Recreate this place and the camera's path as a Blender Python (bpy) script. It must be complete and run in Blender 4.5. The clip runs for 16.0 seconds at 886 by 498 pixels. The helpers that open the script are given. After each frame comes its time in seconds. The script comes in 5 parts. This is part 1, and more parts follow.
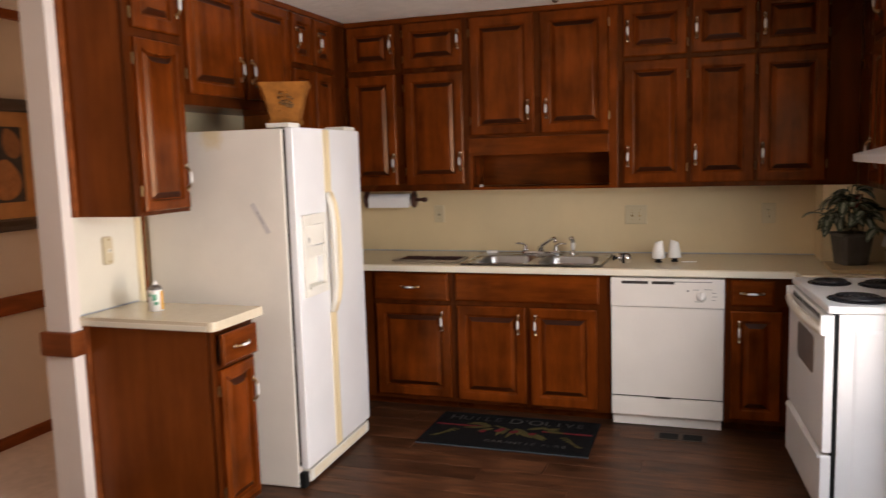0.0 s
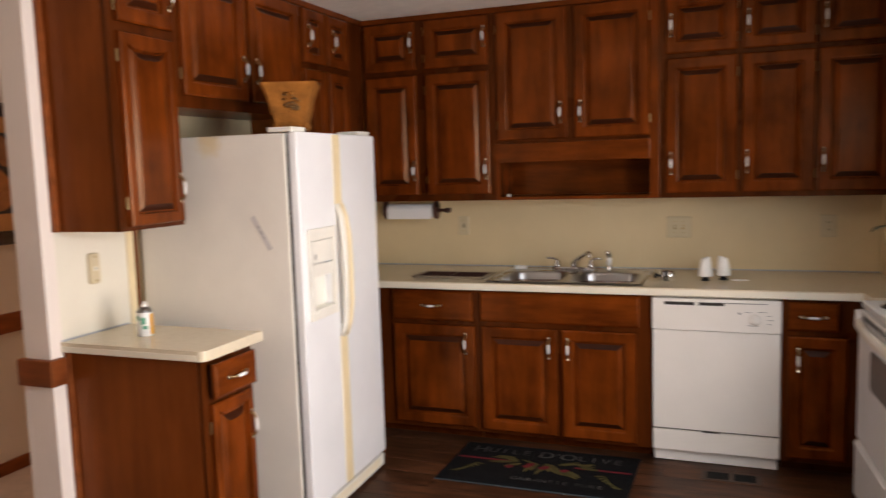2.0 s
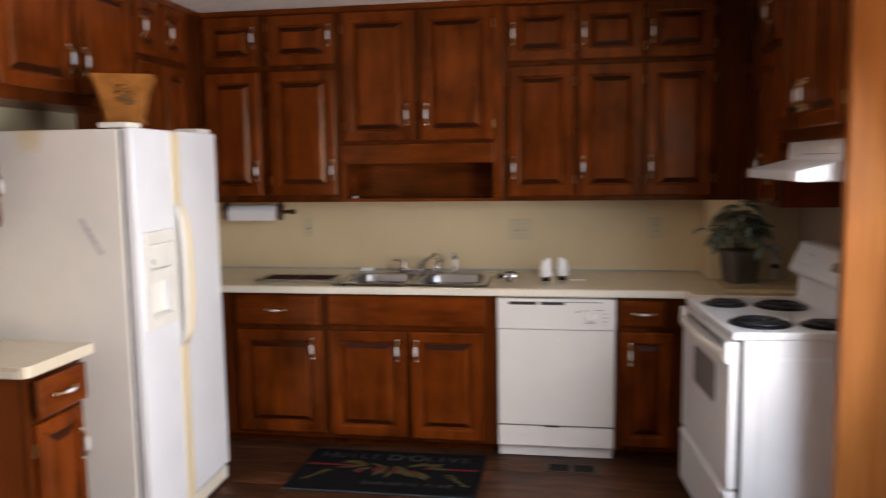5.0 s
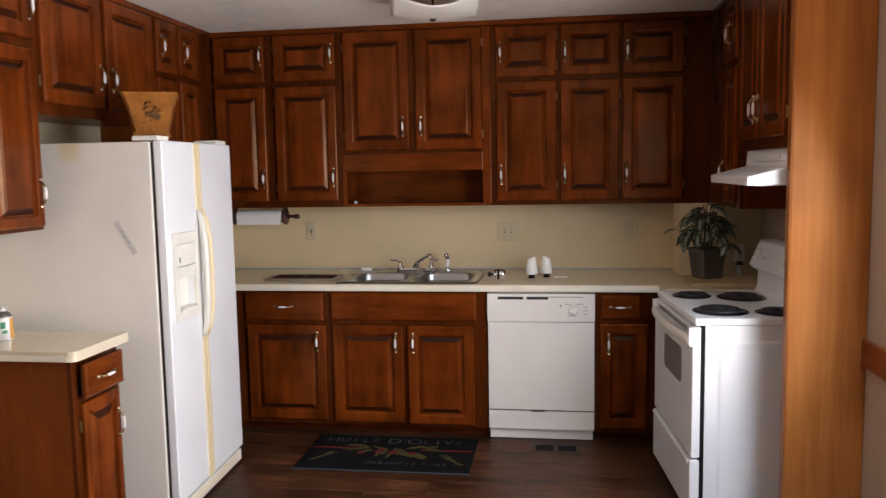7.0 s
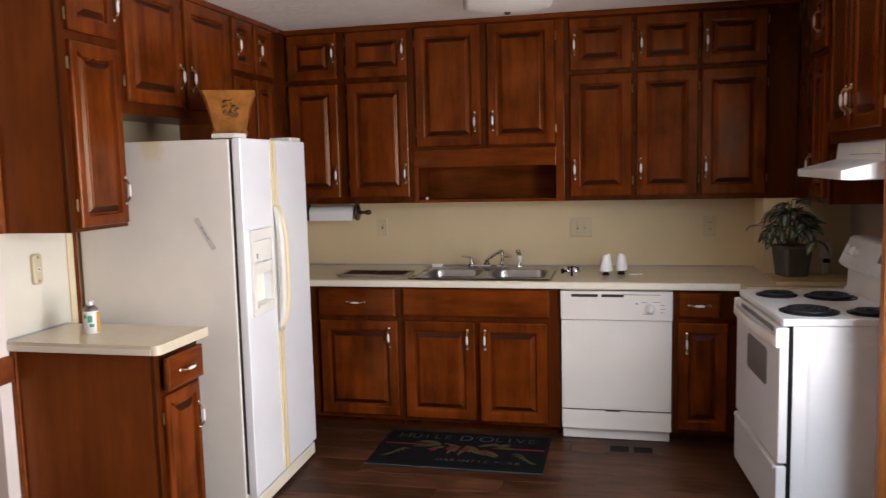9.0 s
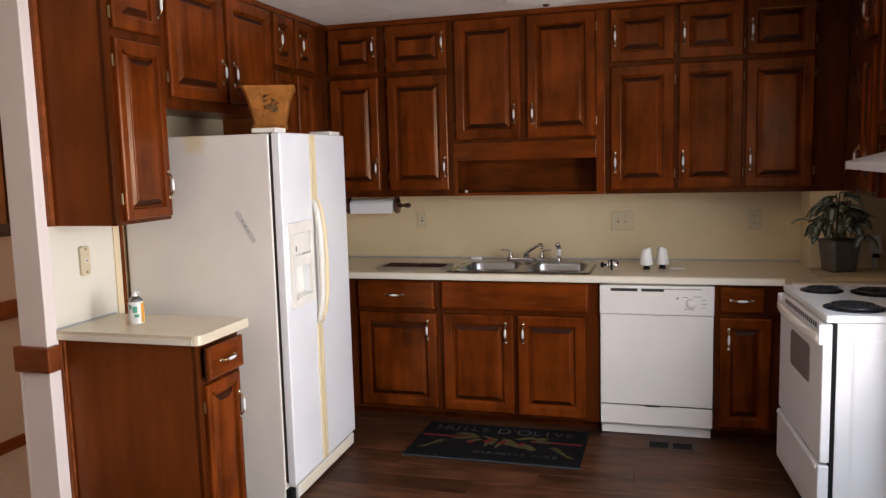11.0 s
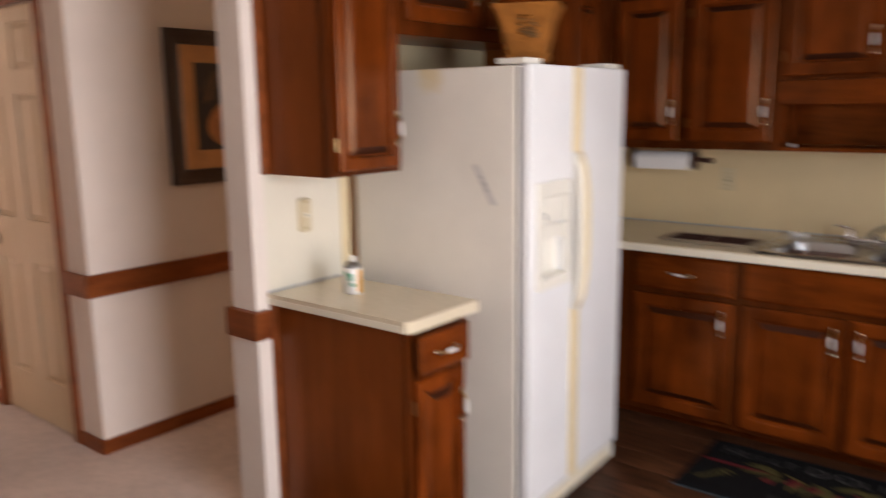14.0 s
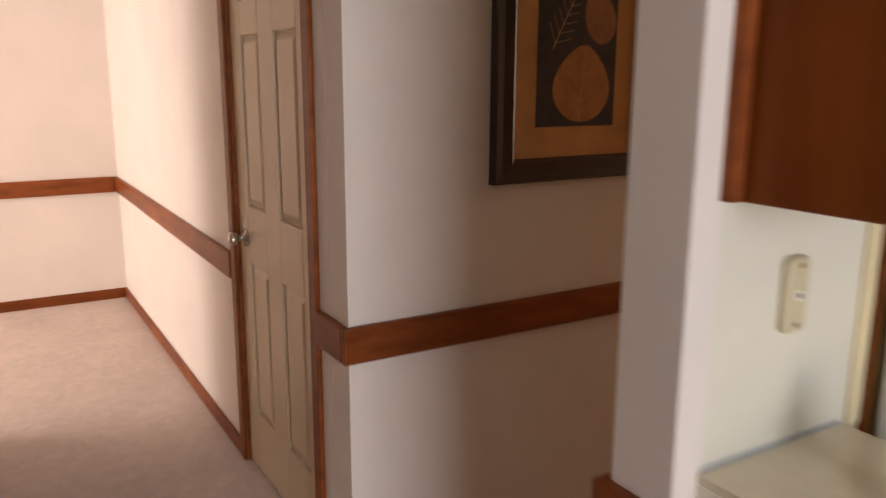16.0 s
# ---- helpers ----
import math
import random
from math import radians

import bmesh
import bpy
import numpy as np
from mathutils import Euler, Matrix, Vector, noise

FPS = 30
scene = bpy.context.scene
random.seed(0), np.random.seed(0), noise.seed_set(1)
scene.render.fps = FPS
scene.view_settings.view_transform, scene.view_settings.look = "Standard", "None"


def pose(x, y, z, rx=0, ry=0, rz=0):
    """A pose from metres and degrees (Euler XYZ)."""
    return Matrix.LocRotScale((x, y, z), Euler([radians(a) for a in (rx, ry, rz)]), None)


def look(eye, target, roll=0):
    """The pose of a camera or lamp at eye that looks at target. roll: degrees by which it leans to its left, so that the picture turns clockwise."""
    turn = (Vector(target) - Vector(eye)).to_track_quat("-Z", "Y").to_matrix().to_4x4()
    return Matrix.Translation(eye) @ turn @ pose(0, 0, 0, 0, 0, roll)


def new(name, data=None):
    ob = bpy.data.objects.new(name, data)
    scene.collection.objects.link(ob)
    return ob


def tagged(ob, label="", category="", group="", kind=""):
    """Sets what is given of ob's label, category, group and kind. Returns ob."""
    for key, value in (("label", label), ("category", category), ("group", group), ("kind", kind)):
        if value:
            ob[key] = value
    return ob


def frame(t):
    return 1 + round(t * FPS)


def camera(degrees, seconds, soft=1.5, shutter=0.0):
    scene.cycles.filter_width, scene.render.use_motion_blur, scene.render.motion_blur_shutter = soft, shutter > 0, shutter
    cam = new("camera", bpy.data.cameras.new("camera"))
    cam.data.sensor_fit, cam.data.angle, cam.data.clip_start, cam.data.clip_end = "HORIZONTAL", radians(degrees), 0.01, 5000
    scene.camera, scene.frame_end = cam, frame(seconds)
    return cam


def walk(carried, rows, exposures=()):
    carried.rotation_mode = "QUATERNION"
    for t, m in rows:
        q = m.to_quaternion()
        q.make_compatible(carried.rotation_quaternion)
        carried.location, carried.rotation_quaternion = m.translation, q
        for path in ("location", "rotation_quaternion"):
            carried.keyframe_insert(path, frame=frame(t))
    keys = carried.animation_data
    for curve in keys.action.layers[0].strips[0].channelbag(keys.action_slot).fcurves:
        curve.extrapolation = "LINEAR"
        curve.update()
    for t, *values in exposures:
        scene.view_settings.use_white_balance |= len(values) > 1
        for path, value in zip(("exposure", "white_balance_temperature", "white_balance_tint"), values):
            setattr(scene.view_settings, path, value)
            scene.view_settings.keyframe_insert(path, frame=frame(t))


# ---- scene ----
cam = camera(59.0, 16.0, soft=1.35, shutter=0.8)
PATH = [
    (0, (0.874, 0.526, 1.555), (0.23, 2.405, 1.324), -1.7),
    (0.5, (0.753, 0.637, 1.568), (0.257, 2.559, 1.325), -1.7),
    (1, (0.692, 0.706, 1.564), (0.281, 2.648, 1.316), -1.6),
    (1.5, (0.735, 0.825, 1.554), (0.196, 2.737, 1.321), -1.9),
    (2, (0.783, 0.916, 1.558), (0.065, 2.771, 1.346), -1.8),
    (2.5, (0.777, 0.928, 1.581), (-0.055, 2.733, 1.363), -1.7),
    (3, (0.758, 0.924, 1.586), (-0.022, 2.753, 1.375), -1.7),
    (3.5, (0.703, 0.937, 1.566), (-0.041, 2.78, 1.344), -2.2),
    (4, (0.716, 0.932, 1.58), (0.028, 2.796, 1.354), -1.5),
    (4.5, (0.717, 0.947, 1.575), (0.203, 2.866, 1.347), -0.9),
    (5, (0.725, 0.932, 1.568), (0.404, 2.894, 1.347), -0.8),
    (5.2, (0.708, 0.918, 1.571), (0.472, 2.891, 1.352), -0.8),
    (7.3, (0.751, 0.528, 1.571), (0.43, 2.492, 1.369), -1.2),
    (7.5, (0.734, 0.531, 1.579), (0.323, 2.476, 1.365), -1.9),
    (8, (0.713, 0.546, 1.583), (0.285, 2.482, 1.325), -1.7),
    (8.5, (0.702, 0.563, 1.576), (0.297, 2.507, 1.34), -1.3),
    (9, (0.693, 0.575, 1.574), (0.244, 2.513, 1.362), -1.4),
    (11.5, (0.777, 0.579, 1.581), (0.212, 2.482, 1.337), -1.6),
    (12, (0.831, 0.596, 1.571), (0.293, 2.503, 1.297), -1.5),
    (12.5, (0.796, 0.665, 1.555), (0.273, 2.573, 1.262), -1.6),
    (13, (0.678, 0.854, 1.569), (0.199, 2.774, 1.282), -1.4),
    (13.5, (0.60, 1.08, 1.588), (-0.148, 2.892, 1.184), -0.95),
    (14, (0.515, 1.424, 1.582), (-0.712, 2.961, 1.220), -0.8),
    (14.5, (0.182, 1.626, 1.584), (-1.232, 2.995, 1.226), -0.2),
    (15, (-0.197, 1.818, 1.578), (-1.794, 2.959, 1.194), -0.5),
    (15.2, (-0.36, 1.877, 1.531), (-1.971, 3.002, 1.162), 0.9),
    (15.5, (-0.553, 2.082, 1.544), (-2.256, 3.048, 1.138), 0.7),
    (16, (-0.974, 2.28, 1.52), (-2.65, 3.284, 1.093), 0.3),
]
EXPOSURES = [(0.0, -0.06, 6950, 20), (3.5, -0.07, 6950, 20), (5.0, -0.04, 6350, 18), (13.0, -0.06, 6300, 18), (14.0, -0.18, 6650, 20), (15.0, -0.38, 6550, 18), (16.0, -0.49, 6380, 15)]
walk(cam, [(t, look(eye, target, roll)) for t, eye, target, roll in PATH], EXPOSURES)

# ---- light ----
world = bpy.data.worlds.new("sky")
scene.world = world
world.use_nodes = True
sky = world.node_tree.nodes.new("ShaderNodeTexSky")
sky.sky_type, sky.sun_disc = "NISHITA", False
SUN_ELEV, SUN_AZ = 27.0, 181.0
sky.sun_elevation, sky.sun_rotation = radians(SUN_ELEV), radians(SUN_AZ)
world.node_tree.links.new(sky.outputs[0], world.node_tree.nodes["Background"].inputs[0])
world.node_tree.nodes["Background"].inputs[1].default_value = 0.1

sun = new("sun", bpy.data.lights.new("sun", "SUN"))
sun.data.energy, sun.data.angle, sun.data.color = 4.0, radians(0.5), (1.0, 0.93, 0.82)
to_sun = Vector((math.sin(radians(SUN_AZ)) * math.cos(radians(SUN_ELEV)), math.cos(radians(SUN_AZ)) * math.cos(radians(SUN_ELEV)), math.sin(radians(SUN_ELEV))))
sun.matrix_world = look(to_sun * 20, (0, 0, 0))


def window_lamp(name, eye, target, w, h, watts, color, spread=180.0):
    ob = new(name, bpy.data.lights.new(name, "AREA"))
    ob.data.shape, ob.data.size, ob.data.size_y = "RECTANGLE", w, h
    ob.data.energy, ob.data.color, ob.data.spread = watts, color, radians(spread)
    ob.matrix_world = look(eye, target)
    return ob


DINING_WIN = (1.72, 3.25, 0.1, 2.1)      # y0, y1, z0, z1 in the east wall
LIVING_WIN = (-6.55, -4.8, 0.45, 2.1)      # x0, x1, z0, z1 in the south wall
HALL_FILL_WIN = (-2.75, -2.0, 0.9, 2.1)         # x0, x1, z0, z1 of an unseen window added at the hall's end
# blue light from the sky falls steeply through the upper sash, warm light from the sunlit ground rises through the lower one
window_lamp("dining_skylight", (1.89, 2.49, 1.62), (-0.2, 2.49, 0.68), 1.45, 0.86, 67, (0.75, 0.885, 0.985), 166.0)
window_lamp("dining_groundlight", (1.89, 2.49, 0.66), (-0.2, 2.49, 1.80), 1.45, 0.98, 46, (1.0, 0.87, 0.74), 154.0)
window_lamp("living_daylight", (-5.68, -1.62, 1.3), (-5.68, 3.0, 1.0), 1.65, 1.5, 165, (1.0, 0.92, 0.84))
# warm fill lamp, added in the unseen hall window to brighten the hall wall
window_lamp("hall_warm_fill", (-2.375, 7.16, 1.5), (-2.375, 3.0, 1.1), 0.7, 1.1, 19, (1.0, 0.70, 0.47))


# ---- materials ----
AMBER = (1.0, 0.60, 0.34)      # tinted varnish


def material(name, base, rough=0.5, metal=0.0, vary=0.12, scale=(6, 6, 6), bump=0.0, bump_scale=120.0, coat=0.0, second=None, mottle=1.5, random_tone=0.0, transmission=0.0, spec=0.5, tint=(1.0, 1.0, 1.0)):
    m = bpy.data.materials.new(name)
    m.use_nodes = True
    nt = m.node_tree
    p = nt.nodes["Principled BSDF"]
    p.inputs["Roughness"].default_value, p.inputs["Metallic"].default_value = rough, metal
    p.inputs["Coat Weight"].default_value, p.inputs["Coat Roughness"].default_value = coat, 0.18
    p.inputs["Transmission Weight"].default_value = transmission
    p.inputs["Specular IOR Level"].default_value, p.inputs["Specular Tint"].default_value = spec, (*tint, 1)
    co = nt.nodes.new("ShaderNodeTexCoord")
    info = nt.nodes.new("ShaderNodeObjectInfo")
    shift = nt.nodes.new("ShaderNodeVectorMath")
    shift.operation = "MULTIPLY_ADD"
    comb = nt.nodes.new("ShaderNodeCombineXYZ")
    for i in range(3):
        nt.links.new(info.outputs["Random"], comb.inputs[i])
    nt.links.new(comb.outputs[0], shift.inputs[0])
    shift.inputs[1].default_value = (17, 11, 7)
    nt.links.new(co.outputs["Object"], shift.inputs[2])
    mp = nt.nodes.new("ShaderNodeMapping")
    mp.inputs["Scale"].default_value = scale
    nt.links.new(shift.outputs[0], mp.inputs[0])
    n1 = nt.nodes.new("ShaderNodeTexNoise")
    n1.inputs["Scale"].default_value, n1.inputs["Detail"].default_value, n1.inputs["Roughness"].default_value = 1.0, 8, 0.62
    nt.links.new(mp.outputs[0], n1.inputs[0])
    n2 = nt.nodes.new("ShaderNodeTexNoise")
    n2.inputs["Scale"].default_value, n2.inputs["Detail"].default_value = mottle, 3
    nt.links.new(shift.outputs[0], n2.inputs[0])
    ramp = nt.nodes.new("ShaderNodeValToRGB")
    ramp.color_ramp.elements[0].position, ramp.color_ramp.elements[1].position = 0.3, 0.7
    lo = second if second else tuple(c * (1 - vary) for c in base)
    hi = base if second else tuple(min(1, c * (1 + vary)) for c in base)
    ramp.color_ramp.elements[0].color, ramp.color_ramp.elements[1].color = (*lo, 1), (*hi, 1)
    nt.links.new(n1.outputs["Fac"], ramp.inputs[0])
    mul = nt.nodes.new("ShaderNodeMapRange")
    mul.inputs[1].default_value, mul.inputs[2].default_value = 0.3, 0.7
    mul.inputs[3].default_value, mul.inputs[4].default_value = 1 - vary * 0.8, 1 + vary * 0.5
    nt.links.new(n2.outputs["Fac"], mul.inputs[0])
    fac = mul.outputs[0]
    if random_tone:
        tone = nt.nodes.new("ShaderNodeMapRange")
        tone.inputs[3].default_value, tone.inputs[4].default_value = 1 - random_tone, 1 + random_tone
        nt.links.new(info.outputs["Random"], tone.inputs[0])
        mm = nt.nodes.new("ShaderNodeMath")
        mm.operation = "MULTIPLY"
        nt.links.new(fac, mm.inputs[0]), nt.links.new(tone.outputs[0], mm.inputs[1])
        fac = mm.outputs[0]
    sc = nt.nodes.new("ShaderNodeVectorMath")
    sc.operation = "SCALE"
    nt.links.new(ramp.outputs[0], sc.inputs[0]), nt.links.new(fac, sc.inputs["Scale"])
    nt.links.new(sc.outputs[0], p.inputs["Base Color"])
    rr = nt.nodes.new("ShaderNodeMapRange")
    rr.inputs[3].default_value, rr.inputs[4].default_value = rough * 0.85, min(1, rough * 1.15)
    nt.links.new(n2.outputs["Fac"], rr.inputs[0]), nt.links.new(rr.outputs[0], p.inputs["Roughness"])
    if bump:
        n3 = nt.nodes.new("ShaderNodeTexNoise")
        n3.inputs["Scale"].default_value, n3.inputs["Detail"].default_value = bump_scale, 4
        nt.links.new(shift.outputs[0], n3.inputs[0])
        b = nt.nodes.new("ShaderNodeBump")
        b.inputs["Strength"].default_value, b.inputs["Distance"].default_value = bump, 0.01
        nt.links.new(n3.outputs["Fac"], b.inputs["Height"]), nt.links.new(b.outputs[0], p.inputs["Normal"])
    return m


WOOD = material("stained_cabinet_wood_upright", (0.195, 0.0395, 0.0047), 0.24, vary=0.5, scale=(15, 15, 2.2), second=(0.088, 0.0165, 0.0022), bump=0.05, bump_scale=60, spec=0.32, mottle=4.5, tint=AMBER)
WOOD_X = material("stained_cabinet_wood_across", (0.195, 0.0405, 0.0050), 0.24, vary=0.42, scale=(2.2, 15, 15), second=(0.088, 0.0165, 0.0022), bump=0.05, bump_scale=60, spec=0.32, mottle=4.5, tint=AMBER)
SIDE_VENEER = material("smooth_stained_side_veneer", (0.240, 0.060, 0.0105), 0.3, vary=0.25, scale=(11, 11, 1.6), second=(0.150, 0.033, 0.0052), bump=0.03, bump_scale=60, spec=0.25, mottle=3.0, tint=AMBER)
TRIM = material("stained_trim_wood", (0.30, 0.080, 0.020), 0.38, vary=0.25, scale=(3, 3, 14), second=(0.13, 0.030, 0.008), spec=0.3, tint=AMBER)
PANEL_WOOD = material("varnished_oak_panel", (0.50, 0.185, 0.045), 0.36, vary=0.3, scale=(14, 14, 0.8), second=(0.28, 0.085, 0.018), spec=0.3, tint=AMBER)
# darker copy of the cabinet wood; door-gap and toe-kick shade put into colour
SHADED_WOOD = material("shade_darkened_cabinet_wood", (0.105, 0.0225, 0.0035), 0.28, vary=0.35, scale=(16, 16, 1.0), second=(0.040, 0.0078, 0.0013), spec=0.25, mottle=2.0, tint=AMBER)
# much darker wood tone for the top and bottom bevels of raised panels
BEVEL_DARK = material("darker_bevel_wood", (0.042, 0.009, 0.0019), 0.4, vary=0.4, scale=(5, 30, 30), spec=0.2)
DARK_INSIDE = material("dark_interior", (0.03, 0.02, 0.015), 0.8)
PLANK = material("dark_vinyl_plank", (0.118, 0.046, 0.020), 0.42, vary=0.5, scale=(4, 22, 10), second=(0.022, 0.0078, 0.0034), bump=0.08, bump_scale=130, random_tone=0.14, spec=0.22, mottle=4)
CARPET = material("beige_carpet", (0.66, 0.54, 0.47), 0.95, vary=0.09, scale=(22, 22, 22), bump=0.6, bump_scale=330, mottle=2.6, spec=0.1)
WALL = material("cream_white_wall_paint", (0.79, 0.70, 0.625), 0.75, vary=0.03, scale=(3, 3, 3), bump=0.05, bump_scale=260)
# tan tone set on mostly unseen walls so they bounce less light
LOW_BOUNCE_WALL = material("low_bounce_tan_wall", (0.42, 0.32, 0.235), 0.75, vary=0.05, scale=(3, 3, 3), bump=0.05, bump_scale=260)
KWALL = material("yellowed_kitchen_wall_paint", (0.70, 0.555, 0.325), 0.6, vary=0.05, scale=(2, 2, 2), bump=0.06, bump_scale=220)
CWALL = material("pale_kitchen_wall_paint", (0.74, 0.69, 0.565), 0.6, vary=0.05, scale=(2, 2, 2), bump=0.06, bump_scale=220)
CEIL = material("textured_white_ceiling", (0.89, 0.85, 0.79), 0.9, vary=0.06, scale=(9, 9, 9), bump=0.7, bump_scale=22)
COUNTER = material("ivory_laminate", (0.69, 0.595, 0.43), 0.15, vary=0.04, scale=(40, 40, 40))
CREAM_EDGE = material("cream_laminate_edge", (0.80, 0.74, 0.60), 0.35, vary=0.03)
CAULK = material("grey_blue_caulk", (0.40, 0.41, 0.41), 0.6)
WHITE = material("white_appliance_enamel", (0.84, 0.84, 0.835), 0.3, vary=0.03, scale=(3, 3, 3), bump=0.012, bump_scale=300, coat=0.2)
CREAM_ENAMEL = material("warm_white_dishwasher_enamel", (0.79, 0.745, 0.68), 0.35, vary=0.03, scale=(3, 3, 3), bump=0.012, bump_scale=300)
CAN_METAL = material("dull_can_metal", (0.26, 0.25, 0.24), 0.35, metal=1.0, vary=0.1)
CREAM_PLASTIC = material("aged_cream_handle_plastic", (0.78, 0.73, 0.64), 0.4, vary=0.05)
FRIDGE_SIDE = material("off_white_fridge_side", (0.79, 0.74, 0.65), 0.42, vary=0.05, scale=(2.5, 2.5, 2.5), bump=0.05, bump_scale=380)


def add_stain(m, at, size, color):
    """A ragged stain round one place of the object, mixed into the base colour."""
    nt = m.node_tree
    p = nt.nodes["Principled BSDF"]
    old = p.inputs["Base Color"].links[0].from_socket
    co = nt.nodes.new("ShaderNodeTexCoord")
    mp = nt.nodes.new("ShaderNodeMapping")
    mp.inputs["Location"].default_value = [-a / b for a, b in zip(at, size)]
    mp.inputs["Scale"].default_value = [1 / b for b in size]
    nt.links.new(co.outputs["Object"], mp.inputs[0])
    far = nt.nodes.new("ShaderNodeVectorMath")
    far.operation = "LENGTH"
    nt.links.new(mp.outputs[0], far.inputs[0])
    rag = nt.nodes.new("ShaderNodeTexNoise")
    rag.inputs["Scale"].default_value, rag.inputs["Detail"].default_value = 22, 4
    nt.links.new(co.outputs["Object"], rag.inputs[0])
    sub = nt.nodes.new("ShaderNodeMath")
    sub.operation = "MULTIPLY_ADD"
    sub.inputs[1].default_value = 1.3
    nt.links.new(rag.outputs["Fac"], sub.inputs[0]), nt.links.new(far.outputs["Value"], sub.inputs[2])
    edge = nt.nodes.new("ShaderNodeMapRange")
    edge.inputs[1].default_value, edge.inputs[2].default_value = 0.95, 1.75
    edge.inputs[3].default_value, edge.inputs[4].default_value = 0.85, 0.0
    nt.links.new(sub.outputs[0], edge.inputs[0])
    mix = nt.nodes.new("ShaderNodeMix")
    mix.data_type = "RGBA"
    mix.inputs[7].default_value = (*color, 1)
    nt.links.new(edge.outputs[0], mix.inputs[0]), nt.links.new(old, mix.inputs[6])
    nt.links.new(mix.outputs[2], p.inputs["Base Color"])


add_stain(FRIDGE_SIDE, (0.0, 0.42, 1.69), (0.2, 0.07, 0.075), (0.72, 0.58, 0.33))
YELLOWED = material("yellowed_plastic_trim", (0.80, 0.66, 0.40), 0.4, vary=0.08, scale=(5, 5, 2))
IVORY = material("ivory_plastic", (0.62, 0.52, 0.33), 0.4, vary=0.03)
BISQUE = material("pale_cream_plastic", (0.83, 0.795, 0.70), 0.4, vary=0.05)
BLACK = material("black_rubber", (0.010, 0.010, 0.010), 0.7, spec=0.15)
COIL = material("black_burner_coil", (0.02, 0.02, 0.022), 0.35)
DRIP = material("dark_enamel_drip_pan", (0.05, 0.05, 0.06), 0.2, metal=0.4)
OVEN_GLASS = material("grey_oven_window_glass", (0.26, 0.245, 0.23), 0.15, vary=0.04)
CHROME = material("polished_chrome", (0.75, 0.75, 0.76), 0.12, metal=1.0, vary=0.03)
STEEL = material("brushed_stainless_steel", (0.44, 0.43, 0.415), 0.28, metal=1.0, vary=0.08, scale=(4, 60, 60))
TRAY_RIM = material("tan_brown_metal", (0.30, 0.235, 0.165), 0.5, vary=0.15)
TRAY_DARK = material("dull_dark_brown", (0.05, 0.017, 0.013), 0.85, spec=0.2)
BRASS = material("aged_brass", (0.40, 0.27, 0.12), 0.3, metal=1.0, vary=0.3)
PALE_BRASS = material("bright_pale_brass", (0.80, 0.68, 0.50), 0.22, metal=1.0, vary=0.15)
BRONZE = material("dark_bronze", (0.10, 0.07, 0.045), 0.4, metal=0.8)
CERAMIC = material("white_porcelain", (0.85, 0.83, 0.78), 0.15, vary=0.02)
PAPER = material("white_paper", (0.83, 0.82, 0.80), 0.85, vary=0.03, bump=0.1)
DARK_TURNED = material("dark_turned_wood", (0.06, 0.02, 0.012), 0.35, vary=0.3, coat=0.3)
TERRACOTTA = material("ochre_carved_pottery", (0.31, 0.112, 0.018), 0.75, vary=0.35, scale=(14, 14, 14), bump=0.5, bump_scale=60, spec=0.2)
POTTERY_DARK = material("dull_green_glaze", (0.17, 0.085, 0.026), 0.7, vary=0.3)
POT = material("weathered_pewter_pot", (0.13, 0.115, 0.10), 0.42, metal=0.5, vary=0.35, scale=(10, 10, 5), bump=0.15)
LEAF = material("dark_green_leaf", (0.055, 0.080, 0.042), 0.5, vary=0.4, scale=(30, 30, 30), random_tone=0.3)
LEAF_PALE = material("pale_leaf_vein", (0.34, 0.37, 0.28), 0.55, vary=0.2)
RED_LEAF = material("dull_red_bract", (0.20, 0.025, 0.015), 0.6, vary=0.3)
STEM = material("plant_stem", (0.07, 0.06, 0.03), 0.7)
SOIL = material("potting_soil", (0.03, 0.02, 0.015), 0.95, bump=0.6, bump_scale=80)
BOARD = material("pale_cutting_board", (0.50, 0.36, 0.18), 0.45, vary=0.15, scale=(3, 30, 10))
RUG = material("charcoal_woven_mat", (0.007, 0.0068, 0.0075), 0.95, vary=0.3, scale=(40, 40, 40), bump=0.7, bump_scale=500, spec=0.1)
RUG_BORDER = material("slate_blue_mat_border", (0.0085, 0.0095, 0.011), 0.95, vary=0.3, scale=(40, 40, 40), bump=0.7, bump_scale=500, spec=0.1)
RUG_EDGE = material("slate_blue_mat_binding", (0.05, 0.062, 0.072), 0.9, vary=0.3, scale=(40, 40, 40), spec=0.1)
RUG_RED = material("dark_red_mat_stripe", (0.17, 0.018, 0.024), 0.95, bump=0.7, bump_scale=500, spec=0.1)
RUG_TEXT = material("faded_grey_mat_print", (0.085, 0.083, 0.078), 0.95, vary=0.5, bump=0.7, bump_scale=500, spec=0.1)
RUG_OLIVE = material("olive_mat_print", (0.10, 0.085, 0.028), 0.95, vary=0.3, bump=0.7, bump_scale=500, spec=0.1)
VENT = material("brown_metal_register", (0.055, 0.030, 0.017), 0.5, metal=0.2)
DOOR_PAINT = material("cream_door_paint", (0.66, 0.53, 0.36), 0.36, vary=0.04, scale=(8, 8, 1.5), bump=0.04, bump_scale=200)
NICKEL = material("satin_nickel", (0.6, 0.56, 0.5), 0.25, metal=1.0)
FRAME_DARK = material("dark_picture_frame", (0.035, 0.016, 0.012), 0.35, vary=0.3, coat=0.2)
MAT_BOARD = material("parchment_mat", (0.62, 0.31, 0.11), 0.8, vary=0.12, scale=(12, 12, 12))
